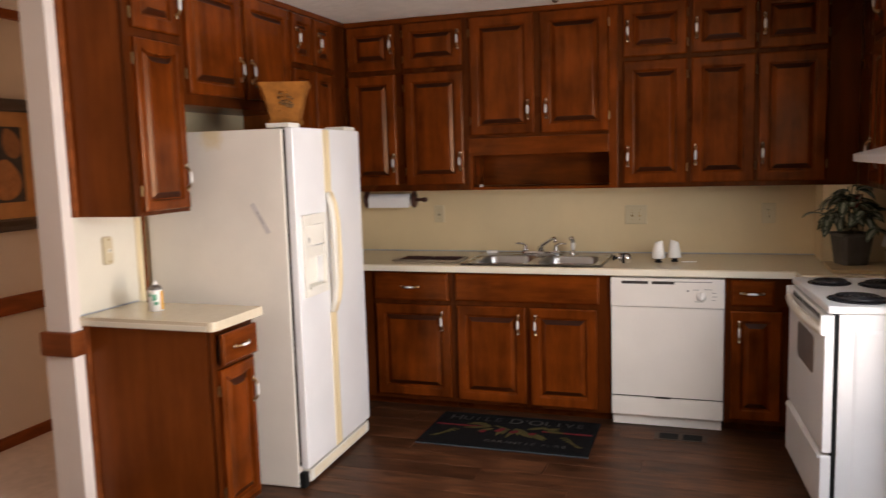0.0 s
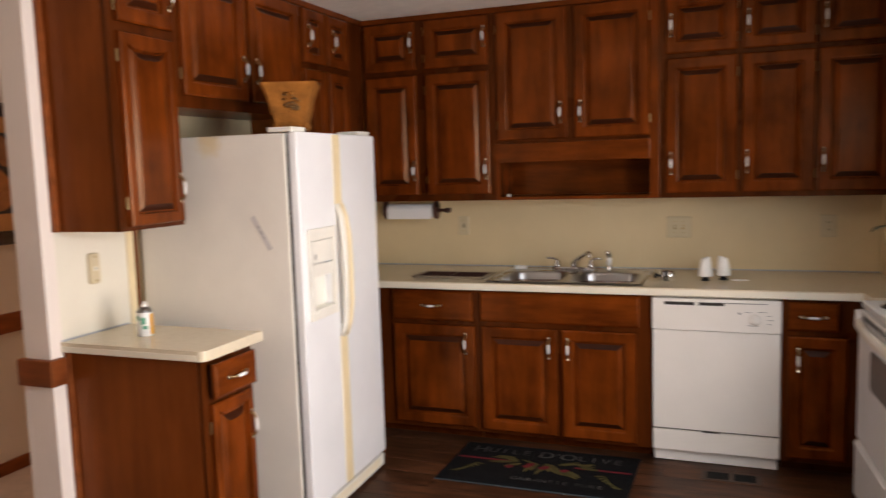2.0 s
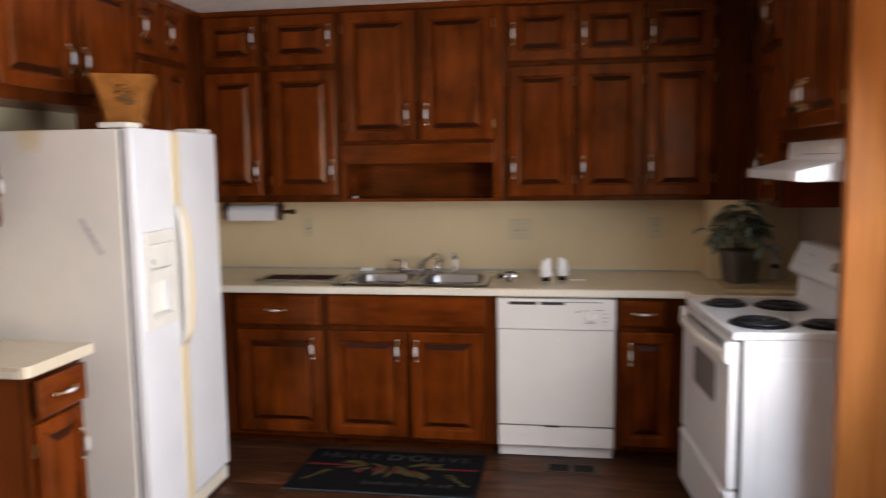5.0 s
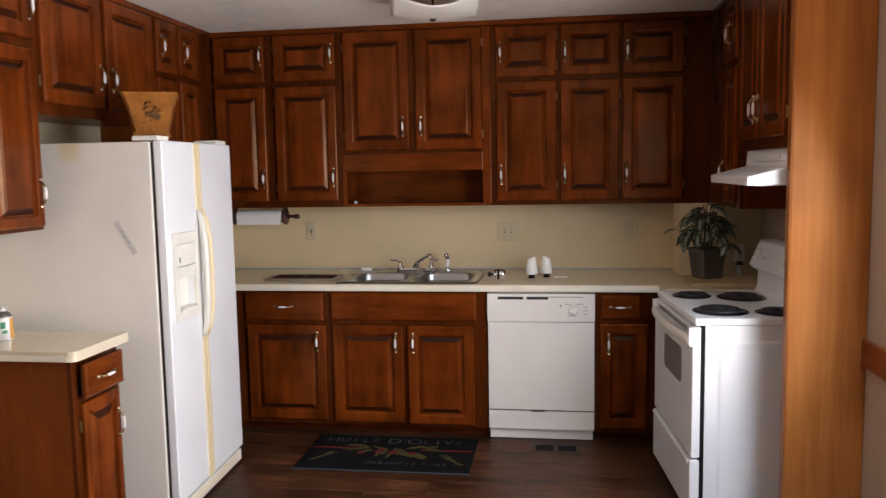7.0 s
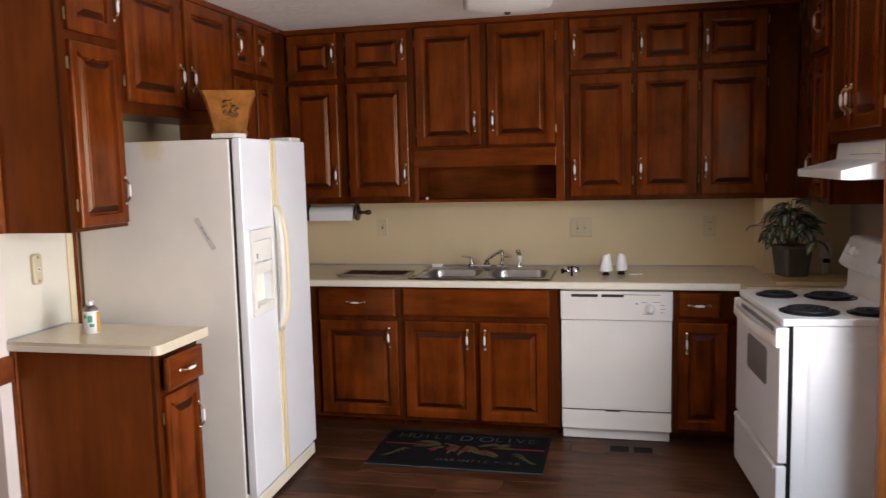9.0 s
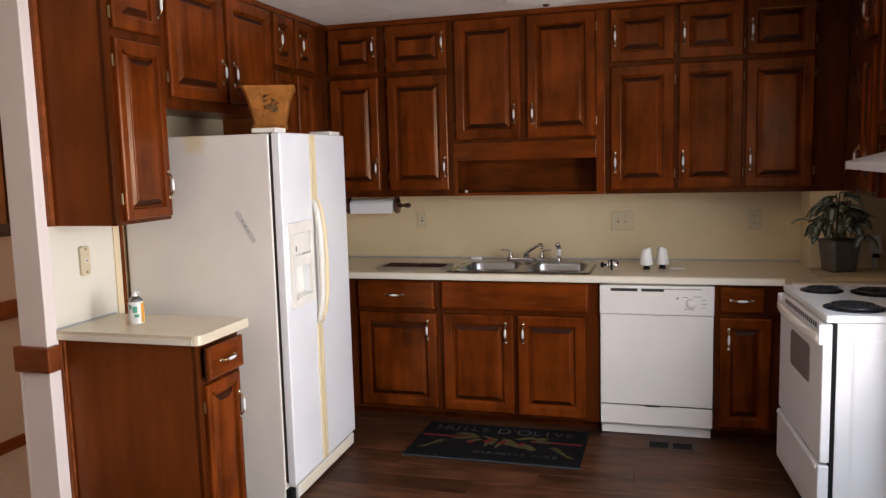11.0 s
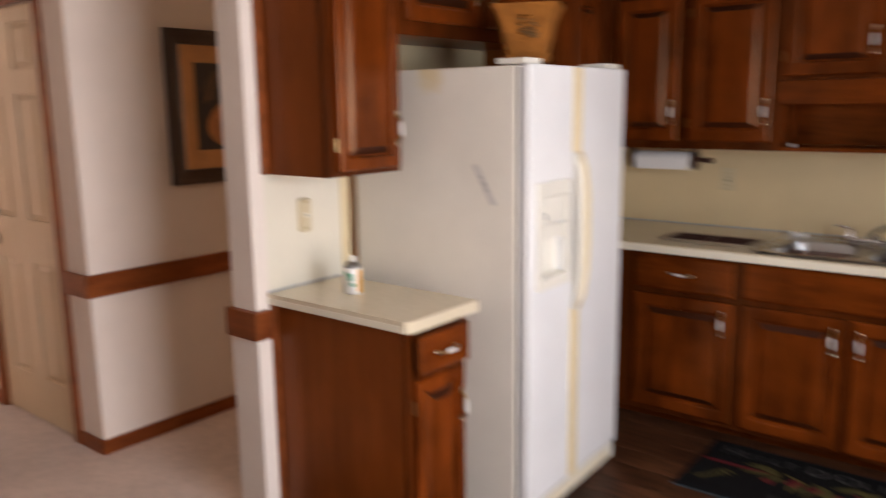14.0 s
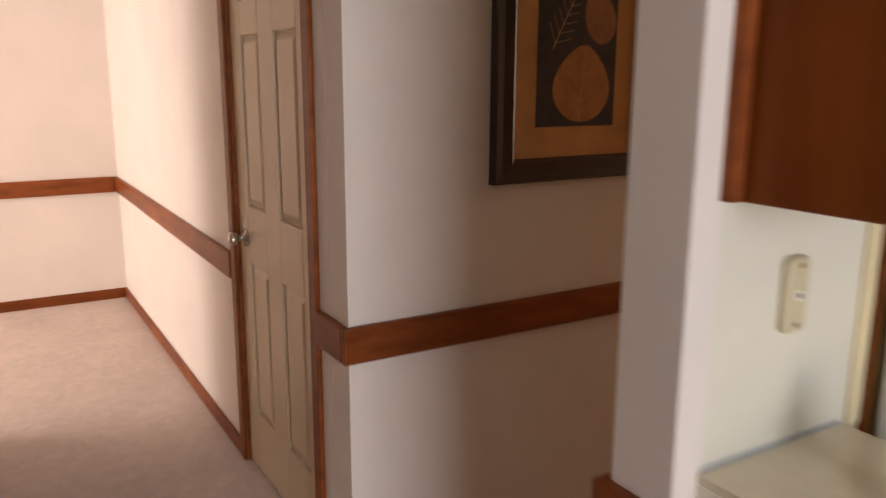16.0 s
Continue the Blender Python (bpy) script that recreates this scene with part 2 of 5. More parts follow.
ART_DARK = material("brown_black_print", (0.045, 0.032, 0.026), 0.7, vary=0.4, scale=(20, 20, 20))
ART_LEAF = material("amber_leaf_print", (0.42, 0.17, 0.05), 0.7, vary=0.25, scale=(18, 18, 18))
ART_VEIN = material("pale_amber_vein", (0.55, 0.29, 0.12), 0.7)
GREEN_LABEL = material("green_label_print", (0.10, 0.36, 0.22), 0.4)
ORANGE_LABEL = material("orange_label_print", (0.75, 0.36, 0.04), 0.4)
GLASS = material("clear_window_glass", (0.95, 0.97, 0.97), 0.02, transmission=1.0, vary=0.0)
FROSTED = material("frosted_white_glass", (0.82, 0.79, 0.72), 0.35, vary=0.04)
GRASS = material("mown_grass", (0.06, 0.10, 0.03), 0.95, vary=0.4, scale=(4, 4, 4), mottle=0.2)
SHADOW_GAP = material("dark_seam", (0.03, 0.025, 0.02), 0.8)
STICKER = material("pale_grey_sticker", (0.62, 0.58, 0.545), 0.5, vary=0.06)
METAL_STRIP = material("pale_aluminium_strip", (0.58, 0.55, 0.50), 0.45, metal=0.15)


# ---- mesh helpers ----
def mesh_object(name, bm, mat, parent=None, label="", smooth=False):
    me = bpy.data.meshes.new(name)
    if smooth:
        for f in bm.faces:
            f.smooth = True
    bm.to_mesh(me)
    bm.free()
    me.materials.append(mat)
    ob = new(name, me)
    ob.parent = parent
    return tagged(ob, label) if label else ob


def part(name, bm, mat, parent, label="", smooth=False):
    return mesh_object(name, bm, mat, parent, label, smooth)


def thing(name, m, label, category, group=""):
    ob = new(name)
    ob.empty_display_size = 0.1
    ob.matrix_world = m
    return tagged(ob, label, category, group)


def structure(name, bm, mat, label=""):
    ob = mesh_object(name, bm, mat)
    return tagged(ob, label or name.replace("_", " "), "", "", "structure")


def add_box(bm, x0, x1, y0, y1, z0, z1, bevel=0.0, seg=2):
    made = bmesh.ops.create_cube(bm, size=1.0)["verts"]
    for v in made:
        v.co = Vector((x0 + (v.co.x + 0.5) * (x1 - x0), y0 + (v.co.y + 0.5) * (y1 - y0), z0 + (v.co.z + 0.5) * (z1 - z0)))
    if bevel:
        edges = list({e for v in made for e in v.link_edges})
        bmesh.ops.bevel(bm, geom=edges, offset=bevel, segments=seg, affect="EDGES", profile=0.6)
    return bm


def box(x0, x1, y0, y1, z0, z1, bevel=0.0, seg=2):
    return add_box(bmesh.new(), x0, x1, y0, y1, z0, z1, bevel, seg)


def rings(bm, loops, cap_first=True, cap_last=True):
    rows = [[bm.verts.new(c) for c in loop] for loop in loops]
    n = len(rows[0])
    for a, b in zip(rows, rows[1:]):
        for i in range(n):
            bm.faces.new((a[i], a[(i + 1) % n], b[(i + 1) % n], b[i]))
    if cap_first:
        bm.faces.new(rows[0][::-1])
    if cap_last:
        bm.faces.new(rows[-1])
    bmesh.ops.recalc_face_normals(bm, faces=bm.faces)
    return bm


def lathe(bm, profile, n=20, axis="z", at=(0, 0, 0)):
    """profile: (radius, height) pairs from one end to the other."""
    loops = []
    for r, h in profile:
        loop = []
        for i in range(n):
            a = 2 * math.pi * i / n
            u, v = r * math.cos(a), r * math.sin(a)
            c = {"z": (u, v, h), "x": (h, u, v), "y": (v, h, u)}[axis]
            loop.append(Vector(c) + Vector(at))
        loops.append(loop)
    return rings(bm, loops)


def tube(bm, points, radius, n=10):
    """A round bar through points; radius one number or one for each point."""
    pts = [Vector(p) for p in points]
    radii = radius if isinstance(radius, (list, tuple)) else [radius] * len(pts)
    loops, side = [], None
    for i, p in enumerate(pts):
        d = (pts[min(i + 1, len(pts) - 1)] - pts[max(i - 1, 0)]).normalized()
        if side is None:
            side = d.orthogonal().normalized()
        side = (side - d * side.dot(d)).normalized()
        up = d.cross(side)
        loops.append([p + radii[i] * (side * math.cos(2 * math.pi * k / n) + up * math.sin(2 * math.pi * k / n)) for k in range(n)])
    return rings(bm, loops)


def rect_rings(bm, x0, x1, z0, z1, steps, cap=True, cap_back=True):
    """Nested rectangles in the xz plane: (inset, y) pairs."""
    loops = []
    for inset, y in steps:
        loops.append([(x0 + inset, y, z0 + inset), (x1 - inset, y, z0 + inset), (x1 - inset, y, z1 - inset), (x0 + inset, y, z1 - inset)])
    return rings(bm, loops, cap_back, cap)


def arc(p0, p1, p2, n=8):
    a, b, c = Vector(p0), Vector(p1), Vector(p2)
    return [a * (1 - t) ** 2 + b * 2 * t * (1 - t) + c * t * t for t in (i / n for i in range(n + 1))]


def cut_box(ob, c):
    """Cuts a box (in the object's own axes) out of its mesh."""
    bm = bmesh.new()
    add_box(bm, *c)
    me = bpy.data.meshes.new("cutter")
    bm.to_mesh(me), bm.free()
    cutter = new("cutter", me)
    bpy.context.view_layer.update()
    cutter.matrix_world = ob.matrix_world
    mod = ob.modifiers.new("opening", "BOOLEAN")
    mod.object, mod.solver = cutter, "EXACT"
    dg = bpy.context.evaluated_depsgraph_get()
    cut = bpy.data.meshes.new_from_object(ob.evaluated_get(dg))
    ob.modifiers.remove(mod)
    ob.data = cut
    bpy.data.objects.remove(cutter)


# ---- cabinets ----
def pull_meshes():
    """Upright pull: metal backplates and posts, and a white porcelain grip; along z, standing out to -y."""
    bm = bmesh.new()
    pts = arc((0, 0.004, -0.046), (0, -0.019, -0.048), (0, -0.022, -0.022), 6) + arc((0, -0.022, 0.022), (0, -0.019, 0.048), (0, 0.004, 0.046), 6)
    tube(bm, pts, [0.0085, 0.0075, 0.005, 0.0042, 0.004, 0.0042, 0.0045, 0.0045, 0.0042, 0.004, 0.0042, 0.005, 0.0075, 0.0085], 8)
    for f in bm.faces:
        f.smooth = True
    metal = bpy.data.meshes.new("handle")
    bm.to_mesh(metal), bm.free()
    metal.materials.append(BRASS)
    bm = bmesh.new()
    lathe(bm, [(0.004, -0.026), (0.0058, -0.02), (0.0068, -0.008), (0.007, 0.0), (0.0068, 0.008), (0.0058, 0.02), (0.004, 0.026)], 12, "z", (0, -0.022, 0))
    for f in bm.faces:
        f.smooth = True
    grip = bpy.data.meshes.new("handle_grip")
    bm.to_mesh(grip), bm.free()
    grip.materials.append(CERAMIC)
    bm = bmesh.new()
    lathe(bm, [(0.0085, 0.0), (0.008, -0.004), (0.005, -0.0065), (0.0, -0.007)], 10, "y")
    for f in bm.faces:
        f.smooth = True
    tips = bpy.data.meshes.new("rosette")
    bm.to_mesh(tips), bm.free()
    tips.materials.append(PALE_BRASS)
    bm = bmesh.new()
    add_box(bm, -0.004, 0.004, -0.005, 0.0, -0.02, 0.02, 0.001, 1)
    tube(bm, [(0, -0.006, -0.024), (0, -0.006, 0.024)], 0.0034, 8)
    hinge = bpy.data.meshes.new("hinge")
    bm.to_mesh(hinge), bm.free()
    hinge.materials.append(BRASS)
    return metal, grip, hinge, tips


PULL, GRIP, HINGE, TIPS = pull_meshes()


def add_pull(owner, x, y, z, across=False):
    end = 1
    for name, data, label in (("handle", PULL, "brass pull posts"), ("handle_grip", GRIP, "white porcelain grip"), ("rosette", TIPS, "pale brass end cap"), ("rosette", TIPS, "pale brass end cap")):
        ob = new(name, data)
        ob.parent = owner
        ob.matrix_basis = pose(x, y, z, 0, 90 if across else 0, 0)
        if data is TIPS:
            ob.matrix_basis = ob.matrix_basis @ pose(0, 0, 0.056 * end)
            end = -end
        tagged(ob, label)


def arched_rings(bm, x0, x1, z0, z1, steps, sag, from_inset, cap=True, cap_back=True):
    """Like rect_rings, but the top edge of the inner loops dips in the middle."""
    loops = []
    n = 12
    for inset, y in steps:
        dip = sag if inset >= from_inset else 0.0
        a, b, top = x0 + inset, x1 - inset, z1 - inset
        loop = [(a, y, z0 + inset), (b, y, z0 + inset)]
        for i in range(n + 1):
            u = i / n
            loop.append((b + (a - b) * u, y, top - dip * (1 - abs(2 * u - 1) ** 5)))
        loops.append(loop)
    return rings(bm, loops, cap_back, cap)


def add_door(unit, x0, x1, z0, z1, pull=None, hinges="", arch=0.0, y=0.0, t=0.024, name="door"):
    """Raised panel door standing proud of the face frame. pull: (x, z); hinges: 'l' or 'r'."""
    w = min(x1 - x0, z1 - z0)
    st = w * 0.15 if arch else min(0.062, w * 0.24)
    f = y - t
    bm = rect_rings(bmesh.new(), x0, x1, z0, z1, [(0.0, y), (0.0, f + 0.007), (0.003, f + 0.003), (0.008, f), (st - 0.010, f), (st - 0.006, f + 0.002), (st - 0.003, f + 0.003), (st + 0.003, f + 0.0185)], cap=False) if not arch else arched_rings(bmesh.new(), x0, x1, z0, z1, [(0.0, y), (0.0, f + 0.007), (0.003, f + 0.003), (0.008, f), (st - 0.010, f), (st - 0.006, f + 0.002), (st - 0.003, f + 0.003), (st + 0.003, f + 0.0185)], arch, st - 0.012, cap=False)
    door = part(name, bm, WOOD, unit)
    k = st + 0.003
    slope = min(0.028, w * 0.11)
    prof = [(k - 0.002, y - 0.002), (k - 0.002, f + 0.0170), (k + 0.004, f + 0.0170), (k + slope * 0.8, f + 0.0055), (k + slope, f + 0.0035), (k + slope + 0.002, f + 0.002)]
    bm = arched_rings(bmesh.new(), x0, x1, z0, z1, prof, arch, 0.0) if arch else rect_rings(bmesh.new(), x0, x1, z0, z1, prof)
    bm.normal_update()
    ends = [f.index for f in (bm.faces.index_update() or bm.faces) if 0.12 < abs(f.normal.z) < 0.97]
    panel = part("raised_panel", bm, WOOD, door)
    panel.data.materials.append(BEVEL_DARK)
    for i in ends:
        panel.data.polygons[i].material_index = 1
    if pull:
        add_pull(door, pull[0], f, pull[1])
    for side in hinges:
        hx = x0 - 0.004 if side == "l" else x1 + 0.004
        gap = min(0.09, (z1 - z0) * 0.22)
        for hz in (z0 + gap, z1 - gap):
            shared_data = new("hinge", HINGE)
            shared_data.parent = door
            shared_data.location = (hx, y - 0.002, hz)
            tagged(shared_data, "small brass hinge")
    return door


def add_drawer(unit, x0, x1, z0, z1, pull=True, out=0.0, t=0.02, name="drawer_front"):
    if out:
        part("drawer_box", box(x0 + 0.02, x1 - 0.02, -out, 0.0, z0 + 0.015, z1 - 0.03), DARK_INSIDE, unit)
    t += out
    bm = rect_rings(bmesh.new(), x0, x1, z0, z1, [(0.0, -out), (0.0, -t + 0.009), (0.004, -t + 0.004), (0.012, -t)])
    d = part(name, bm, WOOD_X, unit)
    if pull:
        add_pull(d, (x0 + x1) / 2, -t, (z0 + z1) / 2, True)
    return d


def add_frame(unit, x0, x1, z0, z1, openings, depth=0.019, mat=SHADED_WOOD):
    """Face frame: a board front pierced by nothing seen (doors lie over it), with shallow recesses at the gaps."""
    bm = box(x0, x1, 0.0, depth, z0, z1, 0.0015, 1)
    return part("face_frame", bm, mat, unit)


def cabinet(name, m, w, depth, z0, z1, label, category, group, doors=(), drawers=(), toe=0.0, side_mat=WOOD):
    """A cabinet in its own axes: front at y 0, depth to +y, left to right along x."""
    unit = thing(name, m, label, category, group)
    part("body", box(0.001, w - 0.001, 0.019, depth, z0 + toe, z1, 0.002, 1), side_mat, unit)
    add_frame(unit, 0, w, z0 + toe, z1, ())
    if toe:
        # shade of the toe recess comes from the darkened wood colour
        part("toe_kick", box(0.002, w - 0.002, 0.075, depth, z0, z0 + toe), SHADED_WOOD, unit)
    for d in doors:
        add_door(unit, *d)
    for d in drawers:
        add_drawer(unit, *d)
    return unit


# ---- the plan ----
SINK_Y, LEFT_X, RIGHT_X, CEIL_Z = 5.63, -1.745, 1.93, 2.45
UP_Z, UP_TOP = 1.345, 2.43
HALL_X, HALL_Y, FAR_X = -2.862, 3.11, -6.69
END_Y, OPEN_Y, THICK = 3.17, 2.14, 0.13
SOUTH_Y, LIV_SOUTH, HALL_END, LIV_X = -4.2, -1.6, 7.2, -4.55
T = 0.12

# floors
structure("floor_base", box(LEFT_X - THICK, RIGHT_X, SOUTH_Y, SINK_Y, -0.06, -0.009), DARK_INSIDE, "screed under the plank floor")
carpet = structure("carpet_floor", box(FAR_X, LEFT_X - THICK, LIV_SOUTH, HALL_END, -0.06, 0.0), CARPET, "beige cut pile carpet in hall and living room")

# sink wall, left wall, right wall, back wall
structure("wall_north", box(LEFT_X - THICK, RIGHT_X + T, SINK_Y, SINK_Y + T, -0.05, CEIL_Z), KWALL, "yellowed cream kitchen wall behind the sink")
structure("wall_west", box(LEFT_X - THICK, LEFT_X, END_Y, 3.602, -0.05, CEIL_Z), CWALL, "pale painted wall above the small worktop")
structure("wall_west_north", box(LEFT_X - THICK, LEFT_X, 3.602, SINK_Y, -0.05, CEIL_Z), KWALL, "yellowed wall behind the refrigerator")
structure("wall_end_cap", box(LEFT_X - THICK - 0.003, LEFT_X + 0.003, END_Y - 0.012, END_Y + 0.052, -0.05, CEIL_Z, 0.004), WALL, "white painted end of the kitchen wall")
structure("wall_west_south", box(LEFT_X - THICK, LEFT_X, SOUTH_Y, OPEN_Y, -0.05, CEIL_Z, 0.004), WALL, "white painted wall beside the opening")
# two unseen walls; their corner is placed to cut off the living room light
structure("wall_passage_south", box(LIV_X, LEFT_X - THICK, OPEN_Y - 0.1, OPEN_Y - 0.004, -0.05, CEIL_Z), WALL, "unseen cream passage wall, added to hold back living room light")
structure("wall_living_east", box(LIV_X - 0.1, LIV_X, LIV_SOUTH, OPEN_Y - 0.004, -0.05, CEIL_Z, 0.003), WALL, "unseen cream living room wall, placed to cut off window light")
y0, y1, z0, z1 = DINING_WIN
bm = bmesh.new()
for c in ((SOUTH_Y, y0, -0.05, CEIL_Z), (y1, SINK_Y + T, -0.05, CEIL_Z), (y0, y1, -0.05, z0), (y0, y1, z1, CEIL_Z)):
    add_box(bm, RIGHT_X, RIGHT_X + T, c[0], c[1], c[2], c[3])
structure("wall_east", bm, LOW_BOUNCE_WALL, "mostly unseen wall with a wide window, toned tan to cut bounced light")
structure("wall_south", box(LEFT_X - THICK, RIGHT_X + T, SOUTH_Y - T, SOUTH_Y, -0.05, CEIL_Z), LOW_BOUNCE_WALL, "unseen dining room wall, toned tan to cut bounced light")
structure("wall_chase", box(1.47, RIGHT_X, 5.335, SINK_Y, 0.9, 1.344, 0.002), KWALL, "boxed-out cream corner of the kitchen wall")

# hall and living room
bm = box(HALL_X - T, HALL_X, HALL_Y, HALL_END, -0.05, CEIL_Z, 0.003)
structure("wall_hall_west", bm, WALL, "cream hall wall that carries a picture")
DX0, DX1, DOOR_TOP = -3.888, -3.112, 2.06
bm = bmesh.new()
for c in ((FAR_X - T, DX0, -0.05, CEIL_Z), (DX1, HALL_X - T, -0.05, CEIL_Z), (DX0, DX1, DOOR_TOP, CEIL_Z)):
    add_box(bm, c[0], c[1], HALL_Y, HALL_Y + T, c[2], c[3])
structure("wall_living_north", bm, WALL, "cream living room wall with a door")
structure("wall_closet_back", box(FAR_X - T, HALL_X - T, HALL_Y + T + 0.5, HALL_Y + T + 0.6, -0.05, CEIL_Z), WALL, "wall behind the closed door")
structure("wall_far_west", box(FAR_X - T, FAR_X, LIV_SOUTH - T, HALL_Y, -0.05, CEIL_Z), WALL, "cream far wall of the living room")
x0, x1, z0, z1 = LIVING_WIN
bm = bmesh.new()
for c in ((FAR_X, x0, -0.05, CEIL_Z), (x1, LIV_X - 0.1, -0.05, CEIL_Z), (x0, x1, -0.05, z0), (x0, x1, z1, CEIL_Z)):
    add_box(bm, c[0], c[1], LIV_SOUTH - T, LIV_SOUTH, c[2], c[3])
structure("wall_living_south", bm, WALL, "white living room wall with a window")
x0, x1, z0, z1 = HALL_FILL_WIN
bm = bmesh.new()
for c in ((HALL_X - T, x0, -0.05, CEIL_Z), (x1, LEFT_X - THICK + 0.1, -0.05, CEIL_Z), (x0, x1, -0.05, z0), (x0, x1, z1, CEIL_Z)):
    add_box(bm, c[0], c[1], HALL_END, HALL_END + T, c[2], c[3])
structure("wall_hall_end", bm, WALL, "cream hall end wall with an unseen added window")
structure("wall_hall_east", box(LEFT_X - THICK, LEFT_X - THICK + 0.1, SINK_Y + T, HALL_END, -0.05, CEIL_Z), WALL, "cream hall wall")
structure("ceiling", box(FAR_X - T, RIGHT_X + T, SOUTH_Y - T, HALL_END + T, CEIL_Z, CEIL_Z + 0.1), CEIL, "white stomp-textured ceiling")
structure("ground", box(-400, 400, -400, 400, -0.5, -0.3), GRASS, "grass outside the house")


def window(name, m, w, h, label):
    """Window in its own axes: width along x, centre at the origin, y through the wall."""
    win = thing(name, m, label, "window")
    win["kind"] = "structure"
    b = 0.05
    for n, c in (("window_frame", (-w / 2, -w / 2 + b, -h / 2, h / 2)), ("window_frame", (w / 2 - b, w / 2, -h / 2, h / 2)), ("window_frame", (-w / 2 + b, w / 2 - b, h / 2 - b, h / 2)), ("window_frame", (-w / 2 + b, w / 2 - b, -h / 2, -h / 2 + b)), ("mullion", (-0.025, 0.025, -h / 2 + b, h / 2 - b))):
        part(n, box(c[0], c[1], -0.03, 0.03, c[2], c[3], 0.004), WALL, win)
    for s in (-1, 1):
        xa, xb = sorted((s * 0.025, s * (w / 2 - b)))
        g = part("pane", box(xa, xb, -0.003, 0.003, -h / 2 + b, h / 2 - b), GLASS, win)
        g.visible_shadow = False
    return win


y0, y1, z0, z1 = DINING_WIN
window("window_1", pose(RIGHT_X + 0.08, (y0 + y1) / 2, (z0 + z1) / 2, 0, 0, 90), y1 - y0, z1 - z0, "wide white window in the dining wall")
x0, x1, z0, z1 = LIVING_WIN
window("window_2", pose((x0 + x1) / 2, LIV_SOUTH - 0.08, (z0 + z1) / 2), x1 - x0, z1 - z0, "white living room window")
x0, x1, z0, z1 = HALL_FILL_WIN
window("hall_fill_window", pose((x0 + x1) / 2, HALL_END + 0.08, (z0 + z1) / 2), x1 - x0, z1 - z0, "unseen white window added at the end of the hall for warm fill light")


# trim boards
def trim(name, x0, x1, y0, y1, z0, z1, label, mat=TRIM, bevel=0.006):
    return structure(name, box(x0, x1, y0, y1, z0, z1, bevel), mat, label)


RB, RT = 0.748, 0.853
trim("chair_rail_hall", HALL_X - 0.001, HALL_X + 0.022, HALL_Y - 0.022, HALL_END, RB, RT, "reddish stained wooden chair rail on the hall wall")
trim("chair_rail_corner", DX1 + 0.06, HALL_X - 0.001, HALL_Y - 0.022, HALL_Y, RB, RT, "short stained chair rail between door and corner")
trim("chair_rail_living", FAR_X, DX0 - 0.055, HALL_Y - 0.022, HALL_Y, RB, RT, "stained wooden chair rail on the living room wall")
trim("chair_rail_far", FAR_X, FAR_X + 0.022, LIV_SOUTH, HALL_Y - 0.022, RB, RT, "stained wooden chair rail on the far wall")
trim("chair_rail_kitchen_end", LEFT_X - THICK - 0.026, LEFT_X + 0.026, END_Y - 0.036, END_Y + 0.045, 0.742, 0.85, "thick stained chair rail wrapped round the wall end", bevel=0.009)
trim("chair_rail_opening", LEFT_X - THICK - 0.026, LEFT_X + 0.026, SOUTH_Y, OPEN_Y + 0.026, 0.742, 0.85, "thick stained chair rail round the wall end", bevel=0.009)
trim("chair_rail_east", RIGHT_X - 0.022, RIGHT_X, 3.37, 3.715, 0.785, 0.89, "stained wooden chair rail beside the kitchen panel")
trim("baseboard_hall", HALL_X - 0.001, HALL_X + 0.014, HALL_Y - 0.014, HALL_END, 0.0, 0.07, "dark stained baseboard along the hall", bevel=0.004)
trim("baseboard_corner", DX1 + 0.06, HALL_X - 0.001, HALL_Y - 0.014, HALL_Y, 0.0, 0.07, "dark stained baseboard at the corner", bevel=0.004)
trim("baseboard_living", FAR_X, DX0 - 0.055, HALL_Y - 0.014, HALL_Y, 0.0, 0.07, "stained baseboard along the living room", bevel=0.004)
trim("baseboard_far", FAR_X, FAR_X + 0.014, LIV_SOUTH, HALL_Y - 0.014, 0.0, 0.07, "stained baseboard on the far wall", bevel=0.004)
trim("baseboard_opening", LEFT_X - THICK - 0.014, LEFT_X + 0.014, SOUTH_Y, OPEN_Y + 0.014, 0.0, 0.07, "stained baseboard round the wall end", bevel=0.004)
trim("chair_rail_passage", LIV_X, LEFT_X - THICK - 0.026, OPEN_Y - 0.004, OPEN_Y + 0.018, RB, RT, "stained chair rail along the passage")
trim("baseboard_passage", LIV_X, LEFT_X - THICK - 0.014, OPEN_Y - 0.004, OPEN_Y + 0.01, 0.0, 0.07, "stained baseboard along the passage", bevel=0.004)
trim("baseboard_kitchen_back", LEFT_X - THICK - 0.014, LEFT_X - THICK, END_Y, SINK_Y, 0.0, 0.07, "stained baseboard on the hall side of the kitchen wall", bevel=0.004)
trim("crown_hall", HALL_X - 0.001, HALL_X + 0.03, HALL_Y - 0.03, HALL_END, CEIL_Z - 0.055, CEIL_Z - 0.001, "stained crown strip at the hall ceiling")
trim("crown_living", FAR_X, HALL_X - 0.001, HALL_Y - 0.03, HALL_Y, CEIL_Z - 0.055, CEIL_Z - 0.001, "stained crown strip at the living room ceiling")
trim("wainscot_bead", LEFT_X - THICK - 0.024, LEFT_X - THICK - 0.0032, END_Y - 0.012, END_Y + 0.05, 0.0, 0.7415, "white corner bead below the chair rail", WALL, 0.005)
trim("corner_bead", LEFT_X + 0.0005, LEFT_X + 0.014, 3.222, 3.236, 0.0, 0.868, "light wooden corner strip beside the base cabinet", bevel=0.003)


